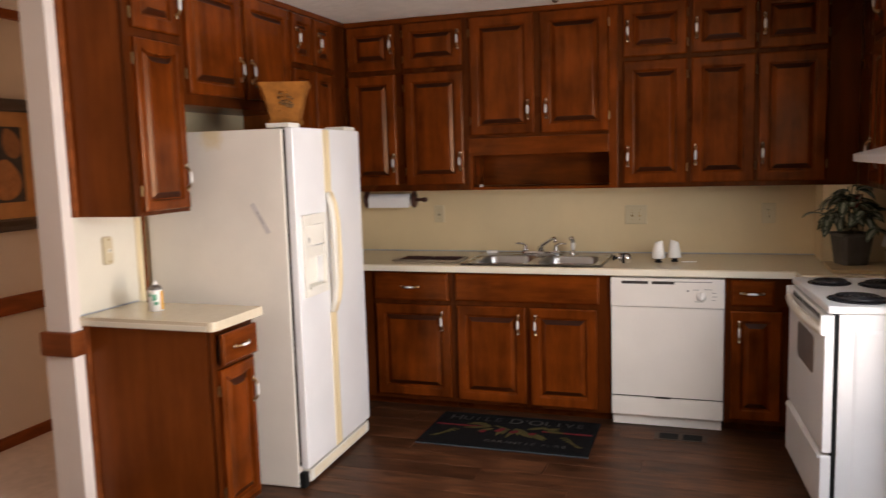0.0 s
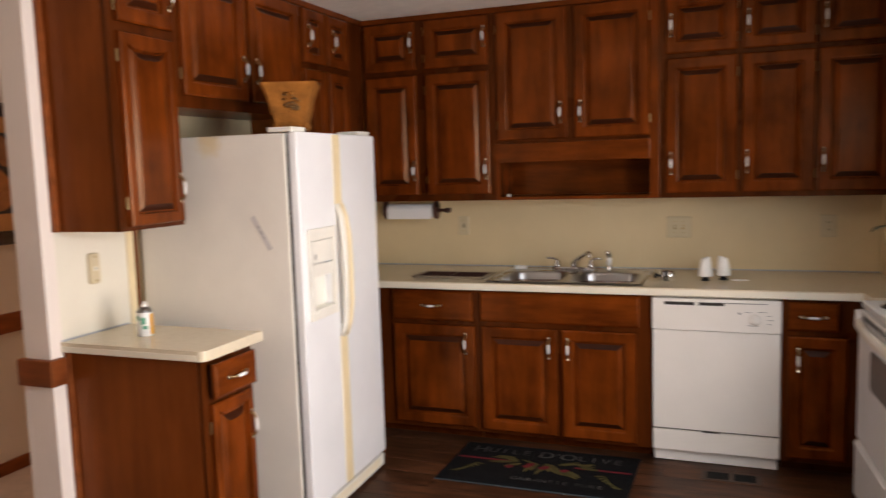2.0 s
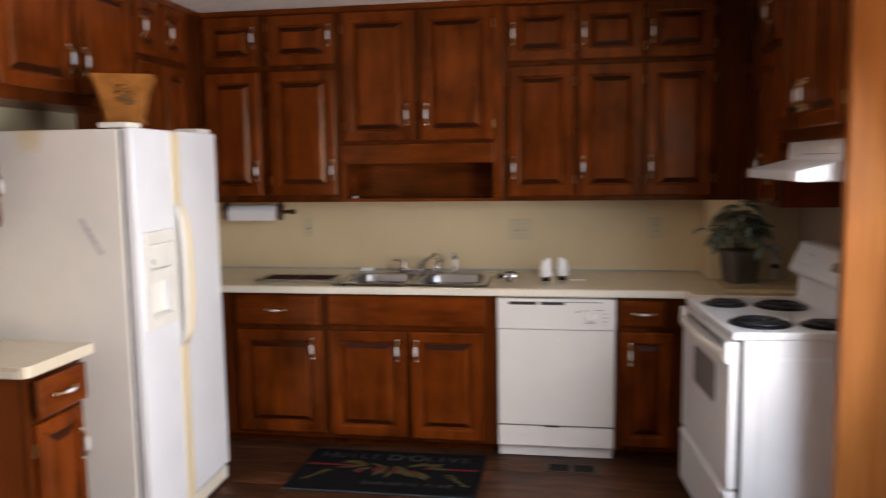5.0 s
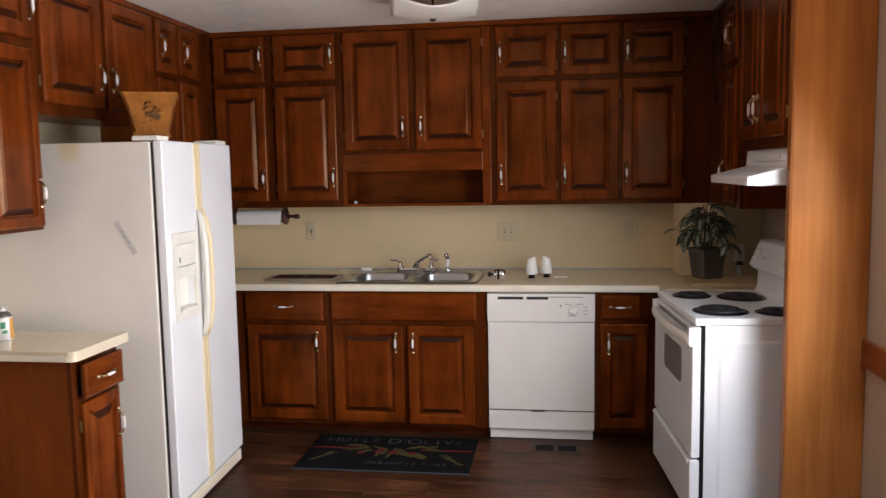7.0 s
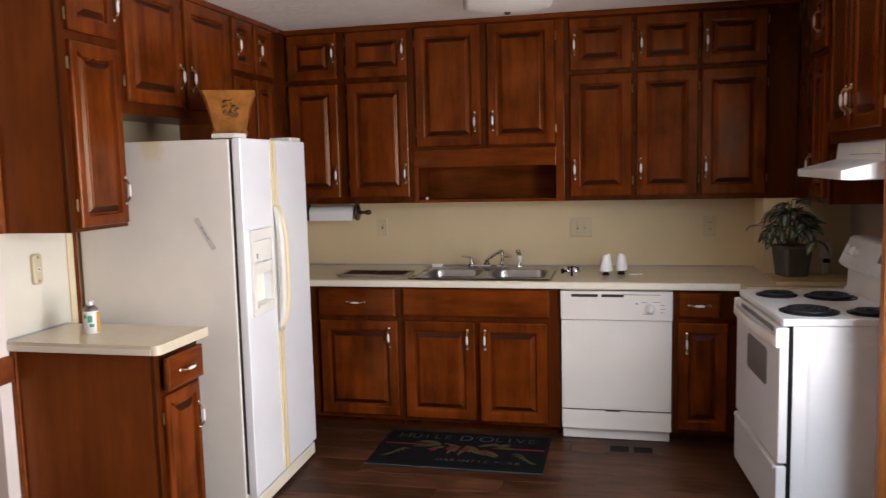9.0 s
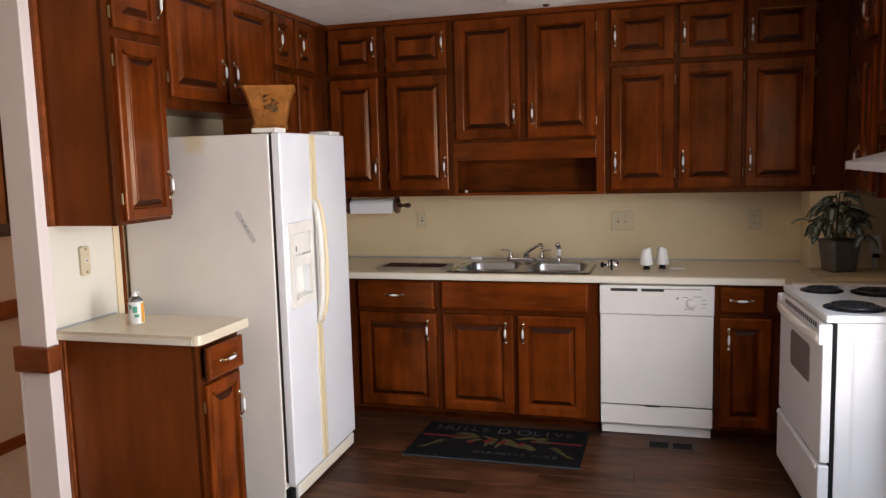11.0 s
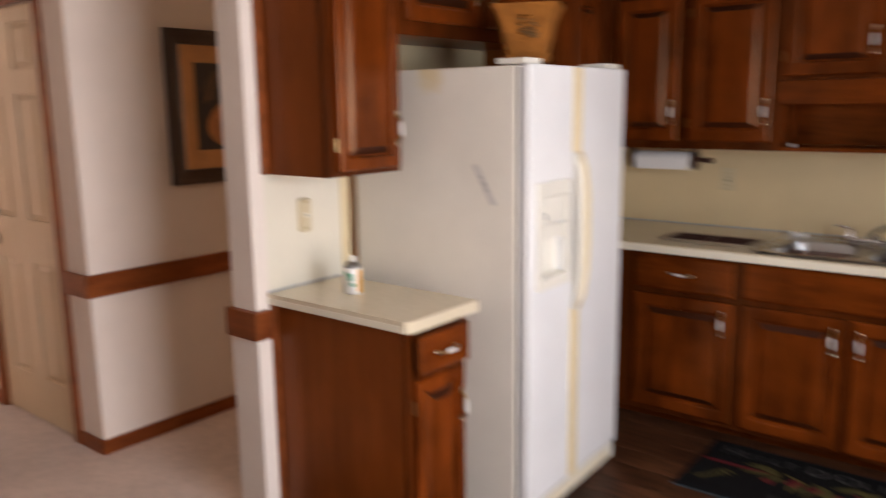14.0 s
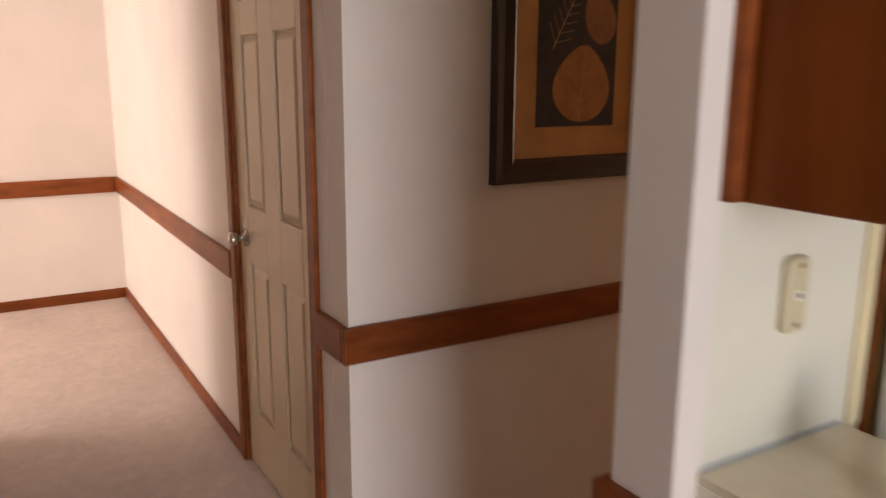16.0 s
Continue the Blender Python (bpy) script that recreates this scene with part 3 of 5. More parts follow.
# ---- six panel door in the living room wall ----
def six_panel_door():
    d = thing("door_1", pose(DX0, HALL_Y, 0), "closed cream six-panel door in a stained wooden casing", "door")
    d["kind"] = "structure"
    w, h, yf = DX1 - DX0, DOOR_TOP, 0.012
    leaf = part("door_leaf", box(0.004, w - 0.004, yf + 0.014, yf + 0.04, 0.008, h - 0.004, 0.002, 1), DOOR_PAINT, d)
    cols = [(0.0, 0.115), (0.315, 0.46), (w - 0.11, w)]
    bm = bmesh.new()
    for a, b in cols:
        add_box(bm, max(a, 0.004), min(b, w - 0.004), yf, yf + 0.0145, 0.008, h - 0.004, 0.003, 2)
    for a, b in ((0.115, 0.315), (0.46, w - 0.11)):
        for lo, hi in ((0.008, 0.245), (0.845, 1.06), (1.66, 1.775), (1.985, h - 0.004)):
            add_box(bm, a, b, yf, yf + 0.0145, lo, hi, 0.003, 2)
    part("door_stiles", bm, DOOR_PAINT, d)
    for a, b in ((0.115, 0.315), (0.46, w - 0.11)):
        for lo, hi in ((0.245, 0.845), (1.06, 1.66), (1.775, 1.985)):
            bm = rect_rings(bmesh.new(), a, b, lo, hi, [(0.001, yf + 0.0143), (0.002, yf + 0.0135), (0.010, yf + 0.013), (0.030, yf + 0.002), (0.034, yf + 0.0015)])
            part("door_panel", bm, DOOR_PAINT, d)
    for a, b in ((-0.055, 0.0), (w, w + 0.055)):
        part("door_casing", box(a, b, -0.016, 0.0, 0, h + 0.055, 0.004), TRIM, d)
    part("door_casing", box(0, w, -0.016, 0.0, h, h + 0.055, 0.004), TRIM, d)
    for a, b in ((0.0, 0.004), (w - 0.004, w)):
        part("door_jamb", box(a, b, 0.0, 0.1, 0, h), TRIM, d)
    for z in (0.318, 1.088, 1.862):
        bm = box(w - 0.02, w + 0.004, yf - 0.006, yf + 0.002, z - 0.05, z + 0.05, 0.001, 1)
        tube(bm, [(w - 0.002, yf - 0.008, z - 0.052), (w - 0.002, yf - 0.008, z + 0.052)], 0.007, 8)
        part("hinge", bm, BRONZE, d, "dark bronze hinge")
    bm = lathe(bmesh.new(), [(0.032, yf), (0.032, yf - 0.006), (0.012, yf - 0.012), (0.011, yf - 0.035), (0.024, yf - 0.042), (0.029, yf - 0.055), (0.024, yf - 0.066), (0.006, yf - 0.07)], 18, "y", (0.085, 0, 0.935))
    part("door_knob", bm, NICKEL, d, "satin nickel door knob", True)


six_panel_door()

# ---- wall cabinets ----
UF = 5.332                 # plane of the sink wall's upper face frames
LF = -1.42                 # plane of the left uppers
RF = 1.645                  # plane of the right uppers
UPPERS = "stained upper cabinets"
LOWERS = "stained base cabinets"
DU = SINK_Y - UF - 0.002


def sink_upper(x0, x1, z0, label, doors):
    rows = [(a - x0, b - x0, c, d, (pl[0] - x0, pl[1]) if pl else None, h) for a, b, c, d, pl, h in doors]
    return cabinet("wall_cabinet", pose(x0, UF, 0), x1 - x0, DU, z0, UP_TOP, label, "cabinet", UPPERS, rows)


TOP0, TOP1, LO0, LO1 = 2.13, 2.412, 1.385, 2.098
sink_upper(LF + 0.001, -0.582, UP_Z, "dark cherry-stained wall cabinet with four raised-panel doors", [
    (-1.395, -1.065, TOP0, TOP1, (-1.085, 2.29), "l"), (-1.005, -0.608, TOP0, TOP1, (-0.63, 2.29), "l"),
    (-1.395, -1.065, LO0, LO1, (-1.087, 1.53), "l"), (-1.005, -0.608, LO0, LO1, (-0.632, 1.53), "l")])
mid = sink_upper(-0.582, 0.352, 1.672, "dark cherry-stained double-door cabinet above the sink", [
    (-0.558, -0.150, 1.69, TOP1, (-0.187, 1.835), "l"), (-0.108, 0.298, 1.69, TOP1, (-0.075, 1.835), "r")])
# open niche below the middle cabinet
W = 0.352 + 0.582
part("valence", box(0.0, W - 0.0525, -0.004, 0.016, 1.562, 1.6715, 0.004), WOOD_X, mid)
part("stile", box(0.0, 0.026, 0.0, 0.019, UP_Z, 1.5615, 0.002, 1), WOOD, mid)
part("stile", box(W - 0.052, W - 0.001, -0.006, 0.019, UP_Z, UP_TOP - 0.013, 0.003, 2), WOOD, mid)
part("side_panel", box(0.001, 0.018, 0.02, DU, UP_Z, 1.67), WOOD, mid)
part("side_panel", box(W - 0.018, W - 0.001, 0.02, DU, UP_Z, 1.67), WOOD, mid)
part("niche_back", box(0.019, W - 0.019, DU - 0.014, DU - 0.002, UP_Z + 0.019, 1.67), WOOD_X, mid)
part("niche_shelf", box(0.027, W - 0.053, 0.002, DU, UP_Z, UP_Z + 0.018, 0.002, 1), WOOD_X, mid)
sink_upper(0.352, RF - 0.004, UP_Z, "dark cherry-stained wall cabinet with six raised-panel doors", [
    (0.385, 0.742, 2.108, TOP1 - 0.004, (0.412, 2.255), "r"), (0.768, 1.112, 2.108, TOP1 - 0.006, (0.795, 2.245), "r"), (1.128, 1.478, 2.108, TOP1 - 0.008, (1.155, 2.24), "r"),
    (0.385, 0.742, 1.372, 2.085, (0.412, 1.53), "r"), (0.768, 1.112, 1.372, 2.085, (0.793, 1.53), "r"), (1.128, 1.478, 1.372, 2.085, (1.153, 1.53), "r")])


def left_upper(y0, y1, z0, label, doors):
    rows = [(a - y0, b - y0, c, d, (pl[0] - y0, pl[1]) if pl else None, *h) for a, b, c, d, pl, *h in doors]
    return cabinet("wall_cabinet", pose(LF, y0, 0, 0, 0, 90), y1 - y0, LF - LEFT_X - 0.002, z0, UP_TOP, label, "cabinet", UPPERS, rows, side_mat=SIDE_VENEER)


left_upper(3.235, 3.602, UP_Z, "reddish stained wall cabinet with a single door and small top door", [
    (3.278, 3.585, 1.362, 2.098, (3.562, 1.50), "l", 0.018), (3.278, 3.585, 2.135, TOP1, (3.562, 2.27), "l")])
left_upper(3.602, 4.588, 1.835, "stained double-door cabinet above the refrigerator", [
    (3.635, 4.087, 1.885, TOP1, (4.055, 2.03), "l"), (4.127, 4.572, 1.885, TOP1, (4.16, 2.03), "r")])
left_upper(4.588, UF - 0.001, UP_Z, "narrow stained corner wall cabinet with four doors", [
    (4.615, 4.845, TOP0, TOP1, (4.66, 2.27), ""), (4.880, 5.110, TOP0, TOP1, (4.925, 2.27), ""),
    (4.615, 4.845, LO0, LO1, (4.66, 1.53), ""), (4.880, 5.110, LO0, LO1, (4.925, 1.53), "")])


def right_upper(y0, y1, z0, label, doors):
    rows = [(y1 - b, y1 - a, c, d, (y1 - pl[0], pl[1]) if pl else None, h) for a, b, c, d, pl, h in doors]
    return cabinet("wall_cabinet", pose(RF, y1, 0, 0, 0, -90), y1 - y0, RIGHT_X - RF - 0.002, z0, UP_TOP, label, "cabinet", UPPERS, rows)


right_upper(4.612, UF - 0.001, UP_Z, "dark stained corner wall cabinet beside the range hood", [
    (4.66, 4.93, 1.372, 2.05, (4.90, 1.53), ""), (4.66, 4.93, 2.09, TOP1, (4.80, 2.23), "")])
right_upper(3.785, 4.610, 1.632, "dark stained double-door cabinet above the range hood", [
    (3.81, 4.215, 1.68, TOP1, (4.24 - 0.05, 1.81), "r"), (4.235, 4.59, 1.68, TOP1, (4.27, 1.81), "")])
for nm, c in (("crown_sink", (LF - 0.012, RF + 0.012, UF - 0.012, UF + 0.02)), ("crown_left", (LF - 0.02, LF + 0.012, 3.226, UF - 0.0125)), ("crown_right", (RF - 0.012, RF + 0.02, 3.785, UF - 0.0125))):
    trim(nm, c[0], c[1], c[2], c[3], UP_TOP - 0.012, CEIL_Z - 0.001, "dark stained strip between cabinets and ceiling", WOOD_X, 0.004)
trim("cabinet_end_strip", LEFT_X + 0.001, LEFT_X + 0.026, 3.212, 3.2345, UP_Z, UP_TOP, "lighter wooden strip at the back of the cabinet side", TRIM, 0.003)

# tall varnished panel between range and dining room
panel = thing("end_panel", pose(1.637, 3.72, 0), "tall varnished orange wooden end panel beside the range", "panel")
part("panel_board", box(0.0, RIGHT_X - 1.637 - 0.001, 0.0, 0.055, 0.0, CEIL_Z - 0.002, 0.004), PANEL_WOOD, panel)
part("edge_band", box(-0.004, -0.0002, 0.003, 0.052, 0.0, CEIL_Z - 0.002, 0.0012, 1), PANEL_WOOD, panel)

# ---- base cabinets ----
BF = 4.976
DB = SINK_Y - BF - 0.002


def sink_base(x0, x1, label, doors, drawers):
    rows = [(a - x0, b - x0, c, d, (pl[0] - x0, pl[1]) if pl else None, h) for a, b, c, d, pl, h in doors]
    drs = [(a - x0, b - x0, c, d, pl) for a, b, c, d, pl in drawers]
    return cabinet("base_cabinet", pose(x0, BF, 0), x1 - x0, DB, 0.0, 0.8735, label, "cabinet", LOWERS, rows, drs, toe=0.06)


sink_base(LEFT_X + 0.003, -0.600, "dark stained base cabinet with one drawer above one door", [(-1.10, -0.612, 0.088, 0.665, (-0.662, 0.565), "")], [(-1.11, -0.622, 0.690, 0.860, True)])
sink_base(-0.600, 0.346, "dark stained double-door sink base with a false drawer front", [(-0.570, -0.146, 0.082, 0.668, (-0.188, 0.565), ""), (-0.120, 0.270, 0.080, 0.668, (-0.085, 0.565), "")], [(-0.578, 0.285, 0.695, 0.862, False)])
sink_base(0.958, 1.306, "narrow dark base cabinet with drawer and door beside the dishwasher", [(0.985, 1.245, 0.085, 0.690, (1.03, 0.575), "")], [(0.985, 1.205, 0.715, 0.856, True)])

SF = -1.092
small = cabinet("base_cabinet", pose(SF, 3.238, 0, 0, 0, 90), 0.315, SF - LEFT_X - 0.016, 0.0, 0.8675, "reddish stained base cabinet with its drawer slightly open", "cabinet", LOWERS,
                [(0.032, 0.285, 0.06, 0.690, (0.262, 0.545), "l", 0.019)], [(0.022, 0.288, 0.712, 0.848, True, 0.026)], toe=0.03, side_mat=SIDE_VENEER)

trim("base_end_strip", LEFT_X + 0.002, LEFT_X + 0.024, 3.226, 3.2375, 0.0, 0.867, "lighter wooden strip at the back of the base cabinet side", TRIM, 0.003)

# ---- worktops ----
def nosed_top(name, label, pts, z0=0.874, z1=0.914, nose=0.007):
    """A worktop from the plan outline, with a rounded edge."""
    bm = bmesh.new()
    loop = [bm.verts.new((x, y, z0)) for x, y in pts]
    f = bm.faces.new(loop)
    up = bmesh.ops.extrude_face_region(bm, geom=[f])["geom"]
    for v in (g for g in up if isinstance(g, bmesh.types.BMVert)):
        v.co.z = z1
    bmesh.ops.recalc_face_normals(bm, faces=bm.faces)
    edges = [e for e in bm.edges if e.verts[0].co.z == z1 and e.verts[1].co.z == z1]
    bmesh.ops.bevel(bm, geom=edges, offset=nose, segments=4, affect="EDGES")
    ob = mesh_object(name, bm, COUNTER)
    return tagged(ob, label, "worktop")


CF = 4.925
top = nosed_top("worktop", "ivory laminate worktop along the sink wall, slightly worn", [(LEFT_X + 0.002, CF), (1.30, CF), (1.315, 4.80), (RIGHT_X - 0.002, 4.80), (RIGHT_X - 0.002, SINK_Y - 0.002), (LEFT_X + 0.002, SINK_Y - 0.002)])
part("front_edge", box(LEFT_X + 0.004, 1.298, CF - 0.004, CF + 0.0, 0.876, 0.908, 0.0015, 1), CREAM_EDGE, top, "cream laminate front edge")
trim("caulk_sink", LEFT_X + 0.003, 1.468, SINK_Y - 0.005, SINK_Y - 0.0005, 0.9142, 0.921, "grey caulk line behind the worktop", CAULK, 0.001)
corner = [(SF + 0.004 + 0.032 * math.sin(radians(a)), 3.244 - 0.032 * math.cos(radians(a))) for a in range(0, 91, 15)]
nosed_top("worktop", "small ivory laminate worktop beside the refrigerator", [(LEFT_X + 0.002, 3.212)] + corner + [(SF + 0.036, 3.588), (LEFT_X + 0.002, 3.588)], 0.868, 0.908, 0.013)
part("front_edge", box(LEFT_X + 0.004, SF + 0.004, 3.2095, 3.2118, 0.870, 0.893, 0.0008, 1), CREAM_EDGE, bpy.data.objects["worktop.001"], "cream laminate front edge")
trim("caulk_left", LEFT_X + 0.0005, LEFT_X + 0.004, 3.215, 3.585, 0.9082, 0.915, "grey caulk line behind the small worktop", CAULK, 0.001)
trim("wall_strip", LEFT_X + 0.001, LEFT_X + 0.006, 3.603, 3.643, 0.9, 1.344, "unpainted yellowed wall strip beside the refrigerator", YELLOWED, 0.001)
trim("wall_strip_dark", LEFT_X + 0.001, LEFT_X + 0.012, 3.645, 3.662, 0.0, 1.83, "dark wooden strip beside the refrigerator", WOOD, 0.002)


# ---- refrigerator ----
def refrigerator():
    fr = thing("refrigerator", pose(-0.9215, 3.70, 0, 0, 0, 92.2), "white side-by-side refrigerator with yellowed door trims", "refrigerator")
    w, h, d = 0.785, 1.715, 0.80
    part("body", box(0.0, w, 0.053, d, 0.003, h - 0.004, 0.006), FRIDGE_SIDE, fr, "off-white textured side")
    gap = 0.354
    dz0 = 0.098
    left = part("door", box(0.004, gap - 0.003, 0.0, 0.039, dz0, h, 0.007, 3), WHITE, fr)
    right = part("door", box(gap + 0.003, w - 0.004, 0.0, 0.039, dz0, h, 0.007, 3), WHITE, fr)
    part("gasket", box(0.010, w - 0.010, 0.0392, 0.0528, dz0 + 0.01, h - 0.01), SHADOW_GAP, fr, "grey door gasket")
    # yellowed edge strips on both doors, split by the grips
    for own, xa, xb in ((left, gap - 0.032, gap - 0.004), (right, gap + 0.004, gap + 0.03)):
        for za, zb in ((dz0 + 0.004, 0.80), (1.40, h - 0.004)):
            part("edge_strip", box(xa, xb, -0.007, 0.002, za, zb, 0.003), YELLOWED, own, "yellowed plastic edge strip")
    for own, x, side in ((left, gap - 0.018, -1), (right, gap + 0.018, 1)):
        pts = [(x, -0.004, 0.80), (x + side * 0.004, -0.024, 0.86), (x + side * 0.008, -0.034, 0.95), (x + side * 0.009, -0.037, 1.10), (x + side * 0.008, -0.034, 1.25), (x + side * 0.004, -0.024, 1.34), (x, -0.004, 1.40)]
        part("door_grip", tube(bmesh.new(), pts, [0.013, 0.014, 0.0145, 0.0145, 0.0145, 0.014, 0.013], 12), BISQUE if side < 0 else YELLOWED, own, "bowed yellowed door grip", True)
    # dispenser set in the freezer door
    bx0, bx1, bz0, bz1 = 0.05, 0.292, 0.918, 1.308
    bm = bmesh.new()
    for c in ((bx0, bx1, bz1 - 0.05, bz1), (bx0, bx1, bz0, bz0 + 0.035), (bx0, bx0 + 0.03, bz0 + 0.035, bz1 - 0.05), (bx1 - 0.03, bx1, bz0 + 0.035, bz1 - 0.05)):
        add_box(bm, c[0], c[1], -0.014, 0.002, c[2], c[3], 0.003)
    cut_box(left, (bx0 + 0.031, bx1 - 0.031, -0.1, 0.036, bz0 + 0.036, 1.156))
    disp = part("dispenser", bm, BISQUE, left, "cream ice and water dispenser")
    part("control_panel", box(bx0 + 0.032, bx1 - 0.032, -0.011, 0.0, 1.16, bz1 - 0.052, 0.004), BISQUE, left)
    part("control_button", box(bx0 + 0.045, bx0 + 0.056, -0.0135, -0.010, 1.175, 1.20, 0.001, 1), OVEN_GLASS, left)
    bm = bmesh.new()
    rings(bm, [[(bx0 + 0.033, -0.012, 1.155), (bx1 - 0.033, -0.012, 1.155), (bx1 - 0.033, -0.005, 1.10), (bx0 + 0.033, -0.005, 1.10)], [(bx0 + 0.045, -0.003, 1.15), (bx1 - 0.045, -0.003, 1.15), (bx1 - 0.045, 0.0, 1.11), (bx0 + 0.045, 0.0, 1.11)]])
    part("chute", bm, BISQUE, left)
    part("recess_back", box(bx0 + 0.0325, bx1 - 0.0325, 0.033, 0.0362, bz0 + 0.037, 1.155), BISQUE, left, "pale cream dispenser recess")
    bm = box(bx0 + 0.034, bx1 - 0.034, -0.022, 0.0325, bz0 + 0.037, bz0 + 0.047, 0.003)
    part("drip_tray", bm, BISQUE, left)
    # base grille and feet
    part("roller", box(0.004, 0.046, 0.022, 0.1, 0.0, 0.074, 0.006), BLACK, fr, "black roller housing")
    g = part("base_grille", box(0.048, w, 0.012, 0.1, 0.018, 0.078, 0.005), BISQUE, fr, "cream base grille")
    for i in range(4):
        part("grille_slot", box(0.08, w - 0.05, 0.0105, 0.0125, 0.03 + i * 0.011, 0.034 + i * 0.011), YELLOWED, g)
    for x in (0.03, w - 0.03):
        part("foot", lathe(bmesh.new(), [(0.018, 0.0), (0.018, 0.012), (0.008, 0.014), (0.008, 0.03)], 12, "z", (x, 0.12, 0)), BLACK, fr)
        part("foot", lathe(bmesh.new(), [(0.018, 0.0), (0.018, 0.012), (0.008, 0.014), (0.008, 0.03)], 12, "z", (x, d - 0.06, 0)), BLACK, fr)
    for a, b in ((0.0, 0.11), (w - 0.15, w - 0.02)):
        part("hinge_cover", box(a, b, 0.015, 0.13, h + 0.0005, h + 0.021, 0.005), BISQUE, fr, "cream hinge cover")
        part("hinge_pin", box(a + 0.03, b - 0.03, 0.02, 0.05, h - 0.003, h + 0.0005), SHADOW_GAP, fr)
    # a peeling sticker strip
    strip = part("sticker", box(-0.012, 0.012, -0.0012, 0.0, -0.08, 0.08, 0.0005, 1), METAL_STRIP, fr, "peeling grey sticker strip")
    strip.matrix_basis = pose(-0.0006, 0.182, 1.30, 0, -30, -90)
    part("sticker_face", box(-0.0092, 0.0092, -0.0016, -0.0011, -0.077, 0.077), STICKER, strip, "pale sticker face")
    for z, l in ((-0.03, 0.016), (-0.008, 0.022), (0.022, 0.014)):
        part("print_bar", box(-0.002, 0.003, -0.0019, -0.0015, z, z + l), OVEN_GLASS, strip)


refrigerator()


# ---- dishwasher ----
def dishwasher():
    dw = thing("dishwasher", pose(0.350, 4.950, 0), "white built-in dishwasher with a dial and latch", "dishwasher")
    w = 0.605
    part("tub", box(0.004, w - 0.004, 0.03, 0.6, 0.076, 0.868), CREAM_ENAMEL, dw)
    part("control_panel", box(0.0, w, -0.012, 0.03, 0.700, 0.862, 0.006), CREAM_ENAMEL, dw)
    part("door_panel", box(0.003, w - 0.003, 0.0, 0.03, 0.186, 0.697, 0.003), CREAM_ENAMEL, dw)
    part("lower_panel", box(0.003, w - 0.003, 0.0, 0.03, 0.072, 0.178, 0.003), CREAM_ENAMEL, dw)
    part("toe_panel", box(0.006, w - 0.01, 0.042, 0.056, 0.004, 0.0755, 0.002), CREAM_ENAMEL, dw)
    part("seam", box(0.006, w - 0.006, 0.012, 0.02, 0.176, 0.188), SHADOW_GAP, dw)
    part("latch_slot", box(0.06, 0.345, -0.0135, -0.0115, 0.829, 0.845, 0.0005, 1), SHADOW_GAP, dw, "dark latch slot")
    part("latch", box(0.205, 0.225, -0.022, -0.011, 0.826, 0.848, 0.003), CREAM_ENAMEL, dw)
    part("vent_line", box(0.345, 0.54, -0.0132, -0.0115, 0.842, 0.846), OVEN_GLASS, dw)
    part("dial", lathe(bmesh.new(), [(0.026, -0.011), (0.026, -0.02), (0.022, -0.026), (0.0, -0.027)], 24, "y", (0.485, 0, 0.768)), CREAM_ENAMEL, dw, "white dial", True)
    part("dial_ridge", box(0.481, 0.489, -0.034, -0.02, 0.748, 0.788, 0.002), CREAM_ENAMEL, dw)
    part("indicator", lathe(bmesh.new(), [(0.006, -0.011), (0.006, -0.014), (0.0, -0.0145)], 10, "y", (0.415, 0, 0.795)), OVEN_GLASS, dw)
    for x, z, l in ((0.44, 0.80, 0.03), (0.50, 0.803, 0.04), (0.54, 0.785, 0.022), (0.54, 0.765, 0.026), (0.54, 0.745, 0.02), (0.45, 0.735, 0.05)):
        part("print_line", box(x, x + l, -0.0128, -0.0118, z, z + 0.003), OVEN_GLASS, dw)
    part("kick_clip", box(0.245, 0.325, -0.003, 0.002, 0.176, 0.183, 0.001, 1), SHADOW_GAP, dw)
    for x in (0.03, w - 0.04):
        part("foot", lathe(bmesh.new(), [(0.012, 0.0), (0.012, 0.01), (0.006, 0.012), (0.006, 0.0765)], 10, "z", (x, 0.075, 0)), BLACK, dw)


dishwasher()


